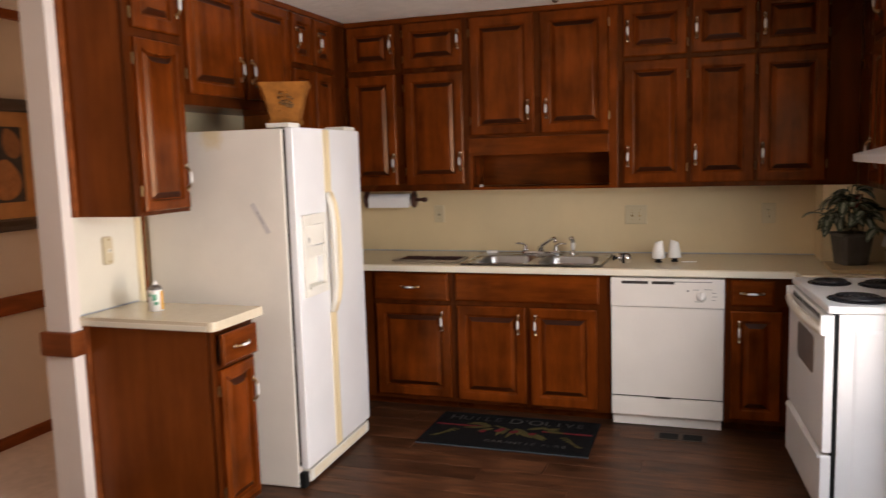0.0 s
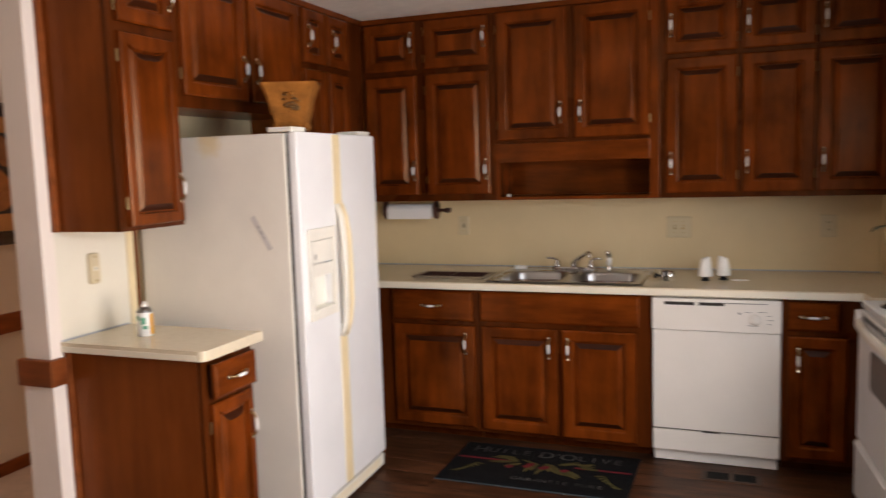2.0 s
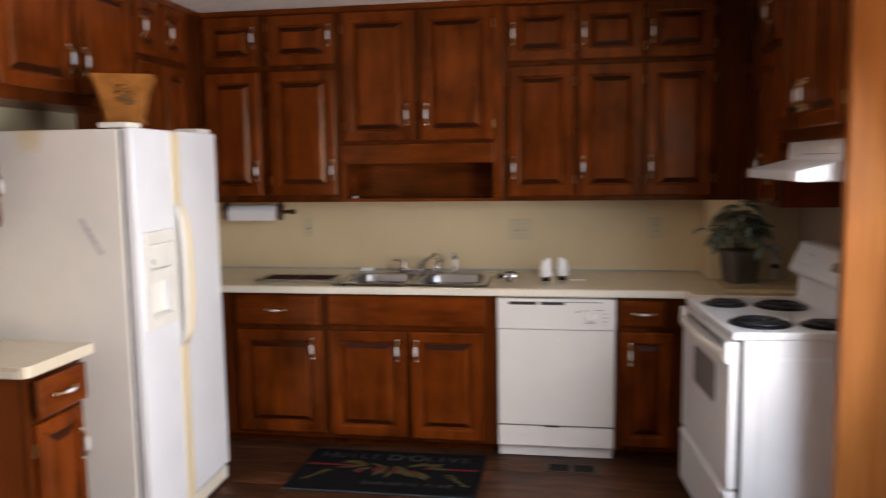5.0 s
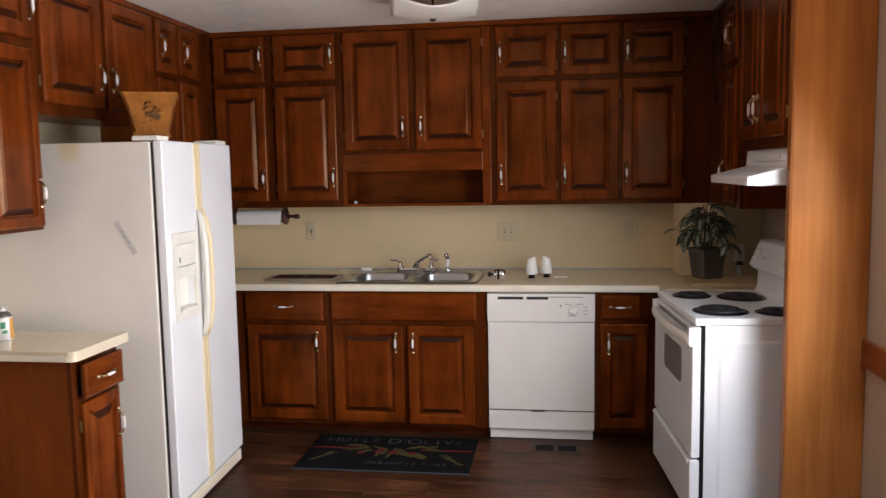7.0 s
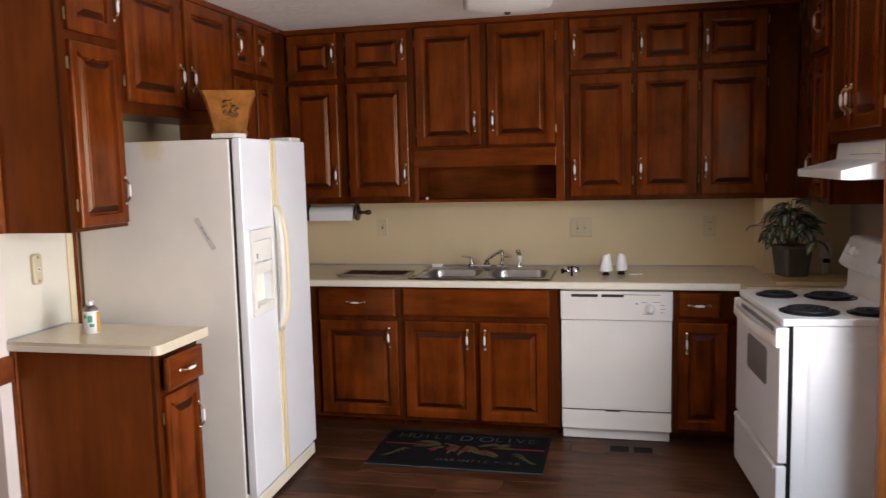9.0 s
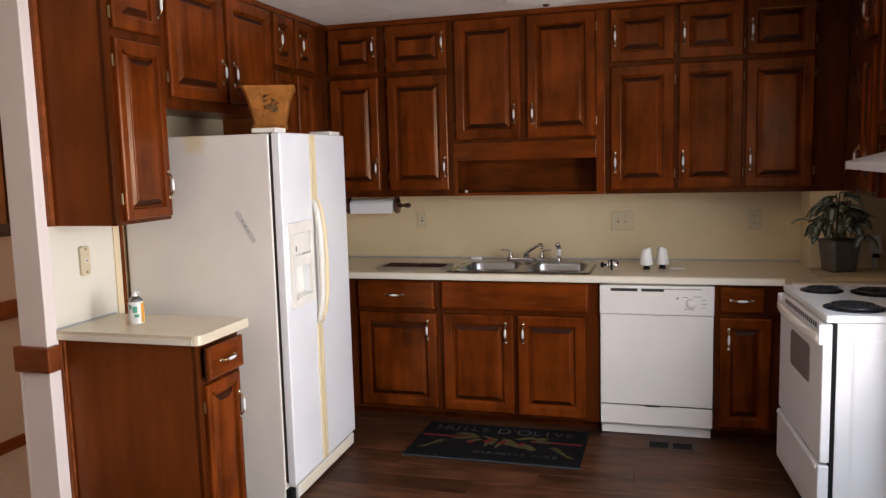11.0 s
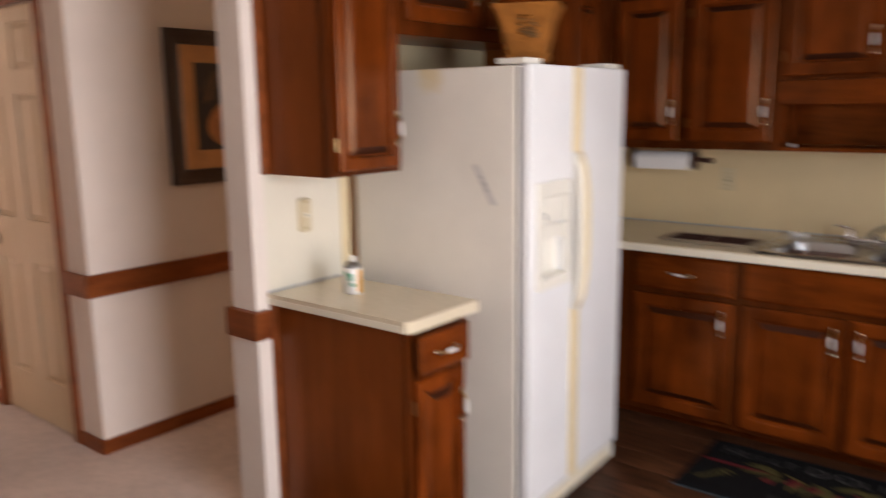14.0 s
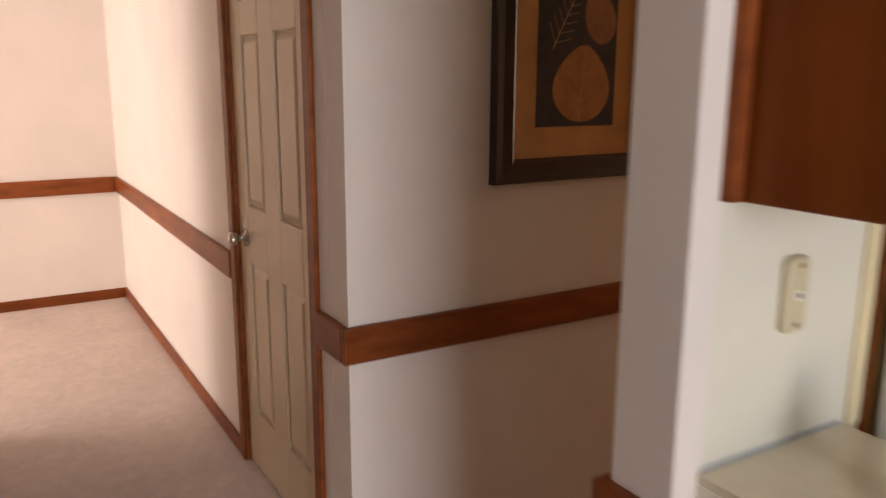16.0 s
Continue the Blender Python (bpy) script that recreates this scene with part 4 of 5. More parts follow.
# ---- electric range ----
def electric_range():
    # own axes: front at y 0, to the wall +y; x from the far side to the near side
    st = thing("electric_range", pose(1.284, 4.711, 0, 0, 0, -85.2), "white freestanding electric range with four coil burners", "stove")
    w, d = 0.762, 0.572
    part("body", box(0.004, w - 0.004, 0.024, d, 0.03, 0.885, 0.004), WHITE, st)
    part("side_panel", rect_rings(bmesh.new(), 0, 0.42, 0, 0.77, [(0.0, 0.0), (0.0, -0.0004), (0.012, -0.0032), (0.02, -0.0036)]), WHITE, st).matrix_basis = pose(w - 0.004, 0.08, 0.05, 0, 0, 90)
    part("front_gap", box(0.006, w - 0.004, 0.0065, 0.0235, 0.04, 0.884), BLACK, st, "black gap behind the oven door")
    door = part("oven_door", box(0.0, w, -0.030, 0.006, 0.305, 0.880, 0.006, 3), WHITE, st)
    loops = []
    for inset, y in ((0.0, -0.0285), (0.0, -0.0322), (0.003, -0.0328)):
        loop = []
        for cx, cz, a0 in ((0.547, 0.722, 0), (0.258, 0.722, 90), (0.258, 0.612, 180), (0.547, 0.612, 270)):
            loop += [(cx + (0.028 - inset) * math.cos(radians(a0 + k * 22.5)), y, cz + (0.028 - inset) * math.sin(radians(a0 + k * 22.5))) for k in range(5)]
        loops.append(loop)
    part("door_window", rings(bmesh.new(), loops), OVEN_GLASS, door, "grey oven window with rounded corners")
    pts = arc((0.004, -0.036, 0.822), (w / 2, -0.080, 0.816), (w - 0.004, -0.036, 0.822), 14)
    bm = bmesh.new()
    loops = []
    for p in pts:
        loops.append([p + Vector((0, y, z)) for y, z in ((0.010, -0.024), (-0.004, -0.026), (-0.012, -0.018), (-0.012, 0.010), (-0.006, 0.018), (0.010, 0.018))])
    rings(bm, loops)
    part("door_handle", bm, CREAM_PLASTIC, door, "bowed cream door handle", True)
    part("handle_block", box(w - 0.028, w + 0.001, -0.046, 0.0055, 0.795, 0.878, 0.005), WHITE, door)
    part("handle_block", box(-0.001, 0.028, -0.046, 0.0055, 0.795, 0.878, 0.005), WHITE, door)
    for i in range(17):
        part("vent_slot", box(0.10 + i * 0.034, 0.118 + i * 0.034, -0.0312, -0.0285, 0.846, 0.868), BLACK, door)
    drawer = part("storage_drawer", box(0.0, w, -0.036, 0.006, 0.045, 0.292, 0.008, 3), WHITE, st)
    part("drawer_lip", box(0.02, w - 0.02, -0.044, -0.034, 0.272, 0.289, 0.005), WHITE, drawer)
    top = part("cooktop", box(-0.004, w + 0.004, -0.02, d, 0.886, 0.918, 0.009, 3), WHITE, st)
    for x, y, r in ((0.178, 0.110, 0.082), (0.235, 0.335, 0.103), (0.600, 0.130, 0.108), (0.640, 0.365, 0.082)):
        bm = lathe(bmesh.new(), [(r + 0.012, 0.9182), (r + 0.012, 0.9215), (r + 0.004, 0.9225), (r - 0.004, 0.9195), (0.0, 0.9192)], 28, "z", (x, y, 0))
        pan = part("drip_pan", bm, DRIP, top, "dark enamel drip pan", True)
        pts = []
        turns = 4.2 if r > 0.1 else 3.4
        for i in range(int(turns * 20) + 1):
            a = i / 20 * 2 * math.pi
            rr = 0.018 + (r - 0.026) * i / (turns * 20)
            pts.append((x + rr * math.cos(a), y + rr * math.sin(a), 0.929))
        part("coil", tube(bmesh.new(), pts, 0.0065, 6), COIL, top, "black burner coil", True)
        for k in range(3):
            a = k * 2.094 + 0.4
            part("coil_support", tube(bmesh.new(), [(x, y, 0.922), (x + (r - 0.002) * math.cos(a), y + (r - 0.002) * math.sin(a), 0.922)], 0.004, 6), COIL, top)
    # backguard with slanted control panel
    bm = bmesh.new()
    prof = [(d - 0.10, 0.9185), (d - 0.085, 0.94), (d - 0.08, 1.02), (d - 0.12, 1.045), (d - 0.125, 1.06), (d - 0.075, 1.175), (d - 0.06, 1.185), (d - 0.004, 1.185), (d - 0.004, 0.9185)]
    rings(bm, [[(x, y, z) for y, z in prof] for x in (0.0, w)])
    guard = part("backguard", bm, WHITE, st, "white slanted control backguard")
    for x in (0.09, 0.17, w - 0.17, w - 0.09):
        bm = lathe(bmesh.new(), [(0.024, 0.0), (0.022, -0.018), (0.018, -0.022), (0.0, -0.022)], 18, "y")
        add_box(bm, -0.004, 0.004, -0.032, -0.018, -0.022, 0.022, 0.002, 1)
        k = part("knob", bm, WHITE, guard, "white burner knob")
        k.matrix_basis = pose(x, d - 0.1, 1.118, -23.5)
    part("clock", box(-0.05, 0.05, -0.003, 0.0, -0.02, 0.02, 0.001, 1), OVEN_GLASS, guard, "grey clock window").matrix_basis = pose(w / 2 + 0.09, d - 0.1, 1.118, -23.5)
    for x in (0.04, w - 0.04):
        for y in (0.08, d - 0.08):
            part("foot", lathe(bmesh.new(), [(0.016, 0.0), (0.016, 0.02), (0.01, 0.03), (0.01, 0.06)], 10, "z", (x, y, 0)), BLACK, st)


electric_range()


# ---- range hood ----
def range_hood():
    hd = thing("range_hood", pose(1.496, 4.572, 0, 0, 0, -90), "white slanted under-cabinet range hood", "range hood")
    w, d = 0.755, RIGHT_X - 1.496 - 0.003
    prof = [(0.0, 1.483), (0.0, 1.518), (0.165, 1.558), (0.172, 1.6315), (d, 1.6315), (d, 1.483)]
    bm = rings(bmesh.new(), [[(x, y, z) for y, z in prof] for x in (0.0, w)])
    bmesh.ops.bevel(bm, geom=[e for e in bm.edges], offset=0.003, segments=1, affect="EDGES")
    shell = part("hood_shell", bm, WHITE, hd)
    part("filter", box(0.08, w - 0.08, 0.05, d - 0.06, 1.478, 1.4825), STEEL, hd, "grey mesh grease filter")
    part("switch_plate", box(w - 0.34, w - 0.16, 0.163, 0.169, 1.588, 1.606, 0.001, 1), BISQUE, shell)
    part("lip_seam", box(0.22, w - 0.1, 0.1645, 0.168, 1.578, 1.580), OVEN_GLASS, shell)


range_hood()


# ---- sink, tap and things on the worktop ----
TOPZ = 0.914


def sink():
    s = thing("kitchen_sink", pose(-0.125, 5.235, TOPZ), "double-bowl stainless steel sink set in the worktop", "sink")
    x0, x1, y0, y1 = -0.42, 0.42, -0.265, 0.29
    bowls = ((-0.375, -0.025), (0.025, 0.375))
    ya, yb = -0.225, 0.165
    bm = bmesh.new()
    for c in ((x0, x1, y0, ya), (x0, x1, yb, y1), (x0, bowls[0][0], ya, yb), (bowls[0][1], bowls[1][0], ya, yb), (bowls[1][1], x1, ya, yb)):
        add_box(bm, c[0], c[1], c[2], c[3], 0.0005, 0.0055)
    part("sink_rim", bm, STEEL, s)
    part("rim_bead", rings(bmesh.new(), [[(x0 - e, y0 - e, z), (x1 + e, y0 - e, z), (x1 + e, y1 + e, z), (x0 - e, y1 + e, z)] for e, z in ((0.0, 0.0005), (0.0, 0.007), (-0.006, 0.0085), (-0.012, 0.007), (-0.012, 0.0005))], False, False), STEEL, s)
    for a, b in bowls:
        bm = bmesh.new()
        loops = []
        for inset, z, r in ((0.0, 0.0056, 0.085), (0.004, 0.002, 0.082), (0.008, -0.008, 0.08), (0.014, -0.11, 0.08), (0.022, -0.138, 0.078), (0.038, -0.152, 0.07), (0.06, -0.158, 0.06), (0.14, -0.160, 0.03)):
            loop = []
            for cx, cy, a0 in ((b - inset - r, yb - inset - r, 0), (a + inset + r, yb - inset - r, 90), (a + inset + r, ya + inset + r, 180), (b - inset - r, ya + inset + r, 270)):
                for k in range(7):
                    t = radians(a0 + k * 15)
                    loop.append((cx + r * math.cos(t), cy + r * math.sin(t), z))
            loops.append(loop)
        for c, (px, py) in enumerate(((b, yb), (a, yb), (a, ya), (b, ya))):
            fan = [bm.verts.new((px, py, 0.0056))] + [bm.verts.new((q[0], q[1], 0.0056)) for q in loops[0][c * 7:c * 7 + 7]]
            for i in range(1, 7):
                bm.faces.new((fan[0], fan[i + 1], fan[i]))
        rings(bm, loops, False, True)
        bmesh.ops.reverse_faces(bm, faces=bm.faces)
        bowl = part("bowl", bm, STEEL, s, "polished steel bowl", True)
        part("drain", lathe(bmesh.new(), [(0.045, -0.1575), (0.045, -0.154), (0.03, -0.153), (0.0, -0.156)], 16, "z", ((a + b) / 2, (ya + yb) / 2, 0)), CHROME, bowl)


cut_box(top, (-0.505, 0.255, 5.008, 5.402, 0.6, 1.0))   # opening for the bowls
sink()


def tap():
    t = thing("kitchen_tap", pose(-0.155, 5.475, TOPZ + 0.0055), "chrome two-handle kitchen tap with a swing spout", "tap")
    bm = rings(bmesh.new(), [[(x * s, y * s2, z) for x, y in ((-0.12, -0.02), (-0.105, -0.028), (0.105, -0.028), (0.12, -0.02), (0.12, 0.02), (0.105, 0.028), (-0.105, 0.028), (-0.12, 0.02))] for s, s2, z in ((1, 1, 0.0), (1, 1, 0.012), (0.97, 0.8, 0.02))])
    part("deck_plate", bm, CHROME, t)
    part("spout_base", lathe(bmesh.new(), [(0.021, 0.018), (0.02, 0.04), (0.016, 0.05), (0.0, 0.052)], 16), CHROME, t, "", True)
    part("spout", tube(bmesh.new(), [(0.0, -0.01, 0.042), (0.02, -0.04, 0.065), (0.07, -0.10, 0.098), (0.108, -0.145, 0.120), (0.120, -0.16, 0.120), (0.125, -0.168, 0.107), (0.126, -0.17, 0.096)], [0.013, 0.012, 0.0115, 0.011, 0.011, 0.0115, 0.012], 12), CHROME, t, "", True)
    for s in (-1, 1):
        base = part("handle_base", lathe(bmesh.new(), [(0.022, 0.018), (0.019, 0.03), (0.012, 0.052), (0.010, 0.06), (0.0, 0.064)], 16, "z", (s * 0.1, 0, 0)), CHROME, t, "", True)
        part("lever", tube(bmesh.new(), [(s * 0.1, 0, 0.058), (s * 0.115, -0.004, 0.068), (s * 0.145, -0.01, 0.072), (s * 0.162, -0.012, 0.069)], [0.006, 0.0065, 0.006, 0.0045], 8), CHROME, t, "", True)


tap()
spray = thing("side_sprayer", pose(0.052, 5.475, TOPZ + 0.0055), "chrome and white pull-out sink sprayer", "sprayer")
part("collar", lathe(bmesh.new(), [(0.02, 0.0), (0.02, 0.006), (0.013, 0.02), (0.012, 0.03)], 14), CHROME, spray, "", True)
part("sprayer_body", lathe(bmesh.new(), [(0.011, 0.03), (0.014, 0.04), (0.015, 0.062), (0.013, 0.078)], 14), CERAMIC, spray, "white grip", True)
part("nozzle", tube(bmesh.new(), [(0, 0, 0.076), (0, -0.004, 0.096), (-0.004, -0.016, 0.106), (-0.008, -0.034, 0.104)], [0.013, 0.0145, 0.014, 0.012], 12), CHROME, spray, "", True)

bar = tagged(mesh_object("soap_bar", box(-0.035, 0.035, -0.018, 0.018, 0.0, 0.02, 0.006, 3), CERAMIC), "white bar of soap on the sink rim", "soap")
bar.matrix_world = pose(-0.485, 5.495, TOPZ + 0.0058, 0, 0, 4)

tray = thing("drip_tray", pose(-0.80, 5.165, TOPZ + 0.0008), "shallow metal tray with two dark panels", "tray")
part("tray_rim", rings(bmesh.new(), [[(-0.215 + e, -0.105 + e, z), (0.215 - e, -0.105 + e, z), (0.215 - e, 0.105 - e, z), (-0.215 + e, 0.105 - e, z)] for e, z in ((0.0, 0.0), (-0.006, 0.012), (0.004, 0.014), (0.02, 0.006), (0.022, 0.0))]), TRAY_RIM, tray)
for xa, xb in ((-0.185, -0.008), (0.008, 0.185)):
    part("dark_panel", box(xa, xb, -0.078, 0.078, 0.0065, 0.0125, 0.002, 1), TRAY_DARK, tray, "dark brown panel")
    for i in range(5):
        part("slat", box(xa + 0.008, xb - 0.008, -0.066 + i * 0.029, -0.052 + i * 0.029, 0.0126, 0.0145), TRAY_DARK, tray)

strainer = thing("sink_strainer", pose(0.395, 5.14, TOPZ + 0.0006), "round chrome sink strainer lying on the worktop", "strainer")
LIE = (0, 0, 0.0312)
part("cup", lathe(bmesh.new(), [(0.026, -0.012), (0.029, 0.0), (0.0295, 0.024), (0.026, 0.042), (0.016, 0.051), (0.0, 0.053)], 22, "x", LIE), CHROME, strainer, "", True)
part("flange", lathe(bmesh.new(), [(0.0, -0.020), (0.026, -0.020), (0.031, -0.018), (0.031, -0.013), (0.026, -0.0122)], 22, "x", LIE), CHROME, strainer, "", True)
part("dark_ring", lathe(bmesh.new(), [(0.0292, 0.001), (0.0299, 0.004), (0.0299, 0.011), (0.0297, 0.014)], 22, "x", LIE), BLACK, strainer)
part("knob", lathe(bmesh.new(), [(0.006, -0.0202), (0.006, -0.036), (0.014, -0.040), (0.017, -0.048), (0.012, -0.056), (0.0, -0.057)], 16, "x", LIE), BLACK, strainer, "dark rubber knob", True)


def freshener(x, y, turn, z=TOPZ + 0.0006):
    f = thing("air_freshener", pose(x, y, z, 0, 0, turn), "white tapered air freshener with a dark neck", "air freshener", "air fresheners on the worktop")
    part("base", lathe(bmesh.new(), [(0.021, 0.0), (0.021, 0.006), (0.016, 0.008), (0.015, 0.024)], 14), BLACK, f)
    bm = lathe(bmesh.new(), [(0.0, 0.0245), (0.037, 0.0245), (0.039, 0.028), (0.033, 0.066), (0.0265, 0.104), (0.023, 0.118), (0.018, 0.1215), (0.0, 0.122)], 18)
    for v in bm.verts:
        if v.co.z > 0.095:
            v.co.z += v.co.x * 0.35
    part("cone", bm, CERAMIC, f, "white plastic cone", True)


freshener(0.594, 5.205, 0)
freshener(0.682, 5.25, 200)
freshener(1.80, 5.29, 30, 0.9835)
part("plug", box(1.79, 1.81, 5.29, 5.3345, 0.9, 0.9832, 0.003), CERAMIC, bpy.data.objects["air_freshener.002"]).matrix_world = Matrix.Identity(4)
card = tagged(mesh_object("paper_slip", box(-0.04, 0.04, -0.012, 0.012, 0.0, 0.003, 0.0008, 1), PAPER), "small white folded paper slip", "paper")
card.matrix_world = pose(0.765, 5.24, TOPZ + 0.0005, 0, 0, 8)
tag = tagged(mesh_object("cup_hook_cap", box(-0.008, 0.008, -0.006, 0.006, 0.0, 0.016, 0.002), CERAMIC), "tiny white cap on the niche shelf", "cap")
tag.matrix_world = pose(-0.508, 5.352, UP_Z + 0.0185)

# paper towel holder under the cabinet
hold = thing("paper_towel_holder", pose(-1.05, 5.46, 1.281), "dark turned wooden paper towel holder under the cabinet", "towel holder")
for x in (-0.305, 0.04):
    bm = bmesh.new()
    lathe(bm, [(0.0, x - 0.008), (0.051, x - 0.008), (0.055, x), (0.051, x + 0.008), (0.0, x + 0.008)], 20, "x")
    part("bracket", bm, DARK_TURNED, hold, "", True)
    part("bracket_arm", box(x - 0.008, x + 0.008, -0.03, 0.03, 0.02, UP_Z - 1.281, 0.003), DARK_TURNED, hold)
part("rod", tube(bmesh.new(), [(-0.33, 0, 0), (0.06, 0, 0)], 0.011, 12), DARK_TURNED, hold)
part("finial", lathe(bmesh.new(), [(0.0, 0.05), (0.016, 0.055), (0.012, 0.075), (0.009, 0.085), (0.016, 0.105), (0.0175, 0.118), (0.012, 0.132), (0.0, 0.137)], 14, "x"), DARK_TURNED, hold, "turned finial", True)
roll = thing("paper_towel_roll", pose(-1.05, 5.46, 1.281), "white paper towel roll, partly used", "paper towel")
part("paper", lathe(bmesh.new(), [(0.013, -0.283), (0.042, -0.283), (0.0425, -0.28), (0.0425, 0.018), (0.042, 0.021), (0.013, 0.021)], 28, "x"), PAPER, roll, "", True)
part("loose_sheet", box(-0.28, 0.018, -0.0432, -0.0422, -0.05, 0.0), PAPER, roll)


# wall plates
def wall_plate(name, m, w, h, kind, label, mat=IVORY):
    """Plate in its own axes: width x, height z, standing out to -y."""
    p = thing(name, m, label, "wall plate")
    part("plate", rect_rings(bmesh.new(), -w / 2, w / 2, -h / 2, h / 2, [(0.0, 0.0), (0.0, -0.003), (0.004, -0.006)]), mat, p)
    if kind == "receptacle":
        for z in (-0.02, 0.02):
            part("socket", lathe(bmesh.new(), [(0.016, -0.0055), (0.016, -0.0075), (0.0, -0.0076)], 16, "y", (0, 0, z)), mat, p)
            for x in (-0.006, 0.006):
                part("slot", box(x - 0.0012, x + 0.0012, -0.0082, -0.007, z - 0.004, z + 0.006), SHADOW_GAP, p)
        part("screw", lathe(bmesh.new(), [(0.003, -0.0055), (0.003, -0.0072), (0.0, -0.0075)], 8, "y"), BRASS, p)
    else:
        xs = (0.0,) if kind == "switch" else (-0.023, 0.023)
        for x in xs:
            part("toggle_slot", box(x - 0.006, x + 0.006, -0.0068, -0.0055, -0.013, 0.013), SHADOW_GAP if kind == "switch" else BRASS, p)
            part("toggle", box(x - 0.004, x + 0.004, -0.016, -0.006, -0.002, 0.011, 0.0015, 1), mat, p)
            for z in (-0.032, 0.032):
                part("screw", lathe(bmesh.new(), [(0.003, -0.0055), (0.003, -0.0072), (0.0, -0.0075)], 8, "y", (x, 0, z)), BRASS, p)


wall_plate("light_switch", pose(-0.893, SINK_Y - 0.0005, 1.173), 0.072, 0.118, "switch", "ivory single switch plate on the kitchen wall")
wall_plate("light_switch", pose(0.430, SINK_Y - 0.0005, 1.161), 0.135, 0.122, "double", "ivory double switch plate on the kitchen wall")
wall_plate("wall_outlet", pose(1.211, SINK_Y - 0.0005, 1.166), 0.078, 0.122, "receptacle", "ivory receptacle plate on the kitchen wall")
jack = thing("phone_plate", pose(LEFT_X + 0.0005, 3.406, 1.178, 0, 0, 90), "narrow ivory phone jack plate with rounded corners on the side wall", "wall plate")
loops = []
for inset, depth in ((0.0, 0.0), (0.0, -0.009), (0.002, -0.013), (0.006, -0.016)):
    loop = []
    for cx, cz, a0 in ((0.014, 0.051, 0), (-0.014, 0.051, 90), (-0.014, -0.051, 180), (0.014, -0.051, 270)):
        for k in range(5):
            a = radians(a0 + k * 22.5)
            loop.append((cx + (0.014 - inset) * math.cos(a), depth, cz + (0.014 - inset) * math.sin(a)))
    loops.append(loop)
part("plate", rings(bmesh.new(), loops), IVORY, jack)
part("jack_port", box(-0.008, 0.008, -0.018, -0.0155, -0.008, 0.008), BISQUE, jack)
part("jack_hole", box(-0.004, 0.004, -0.0185, -0.0175, -0.004, 0.004), SHADOW_GAP, jack)
for z in (-0.05, 0.05):
    part("screw", lathe(bmesh.new(), [(0.005, -0.0155), (0.005, -0.018), (0.0, -0.0185)], 10, "y", (0, 0, z)), BRASS, jack)

# spray can
can = thing("spray_can", pose(-1.490, 3.405, 0.9085), "white aerosol can with green and orange label", "aerosol can")
part("can_body", lathe(bmesh.new(), [(0.0305, 0.0), (0.0325, 0.003), (0.0325, 0.092), (0.030, 0.096)], 24), CERAMIC, can, "", True)
part("shoulder", lathe(bmesh.new(), [(0.0308, 0.0962), (0.0312, 0.099), (0.022, 0.112), (0.017, 0.114), (0.017, 0.118)], 24), CAN_METAL, can, "metal shoulder", True)
part("nozzle", lathe(bmesh.new(), [(0.011, 0.118), (0.011, 0.128), (0.007, 0.13), (0.007, 0.139), (0.0, 0.14)], 14), CERAMIC, can)
part("nozzle_tip", box(0.0, 0.018, -0.004, 0.004, 0.132, 0.138, 0.001, 1), CERAMIC, can)


def can_patch(a0, a1, z0, z1, mat, label):
    bm = bmesh.new()
    n, r = 10, 0.0329
    low = [bm.verts.new((r * math.cos(a0 + (a1 - a0) * i / n), r * math.sin(a0 + (a1 - a0) * i / n), z0)) for i in range(n + 1)]
    high = [bm.verts.new((v.co.x, v.co.y, z1)) for v in low]
    for i in range(n):
        bm.faces.new((low[i], low[i + 1], high[i + 1], high[i]))
    part("label_patch", bm, mat, can, label)


can_patch(-0.25, 0.55, 0.006, 0.09, ORANGE_LABEL, "orange side of the label")
can_patch(-1.35, -0.75, 0.05, 0.078, GREEN_LABEL, "green lettering block")
can_patch(-1.15, -0.55, 0.03, 0.044, GREEN_LABEL, "green lettering bar")
can_patch(-1.9, -1.5, 0.066, 0.084, GREEN_LABEL, "green lettering bar")

# carved planter on the refrigerator
vase = thing("planter", pose(-1.13, 4.02, 1.7362, 0, 0, 25), "ochre flared square planter carved with a flower", "planter")
loops = []
for h, z in ((0.062, 0.0), (0.066, 0.012), (0.074, 0.035), (0.086, 0.085), (0.098, 0.14), (0.113, 0.182), (0.122, 0.198), (0.124, 0.206), (0.116, 0.206), (0.102, 0.178), (0.09, 0.12), (0.07, 0.03)):
    loop = []
    for sx, sy in ((1, 1), (-1, 1), (-1, -1), (1, -1)):
        for k in (-0.88, 0.88):
            p = (h, h * k * -1) if (sx * sy > 0) == (k < 0) else (h * 0.88, h)
            loop.append((sx * (h if (k < 0) == (sx * sy > 0) else h * 0.88), sy * (h * 0.88 if (k < 0) == (sx * sy > 0) else h), z))
    loops.append(loop)
part("pot", rings(bmesh.new(), loops), TERRACOTTA, vase)
for sx in (-1, 1):
    for sy in (-1, 1):
        part("scroll_foot", lathe(bmesh.new(), [(0.0, -0.012), (0.016, -0.01), (0.019, 0.0), (0.016, 0.01), (0.0, 0.012)], 14, "y", (sx * 0.062, sy * 0.058, 0.018)), TERRACOTTA, vase, "", True)
rng = random.Random(5)
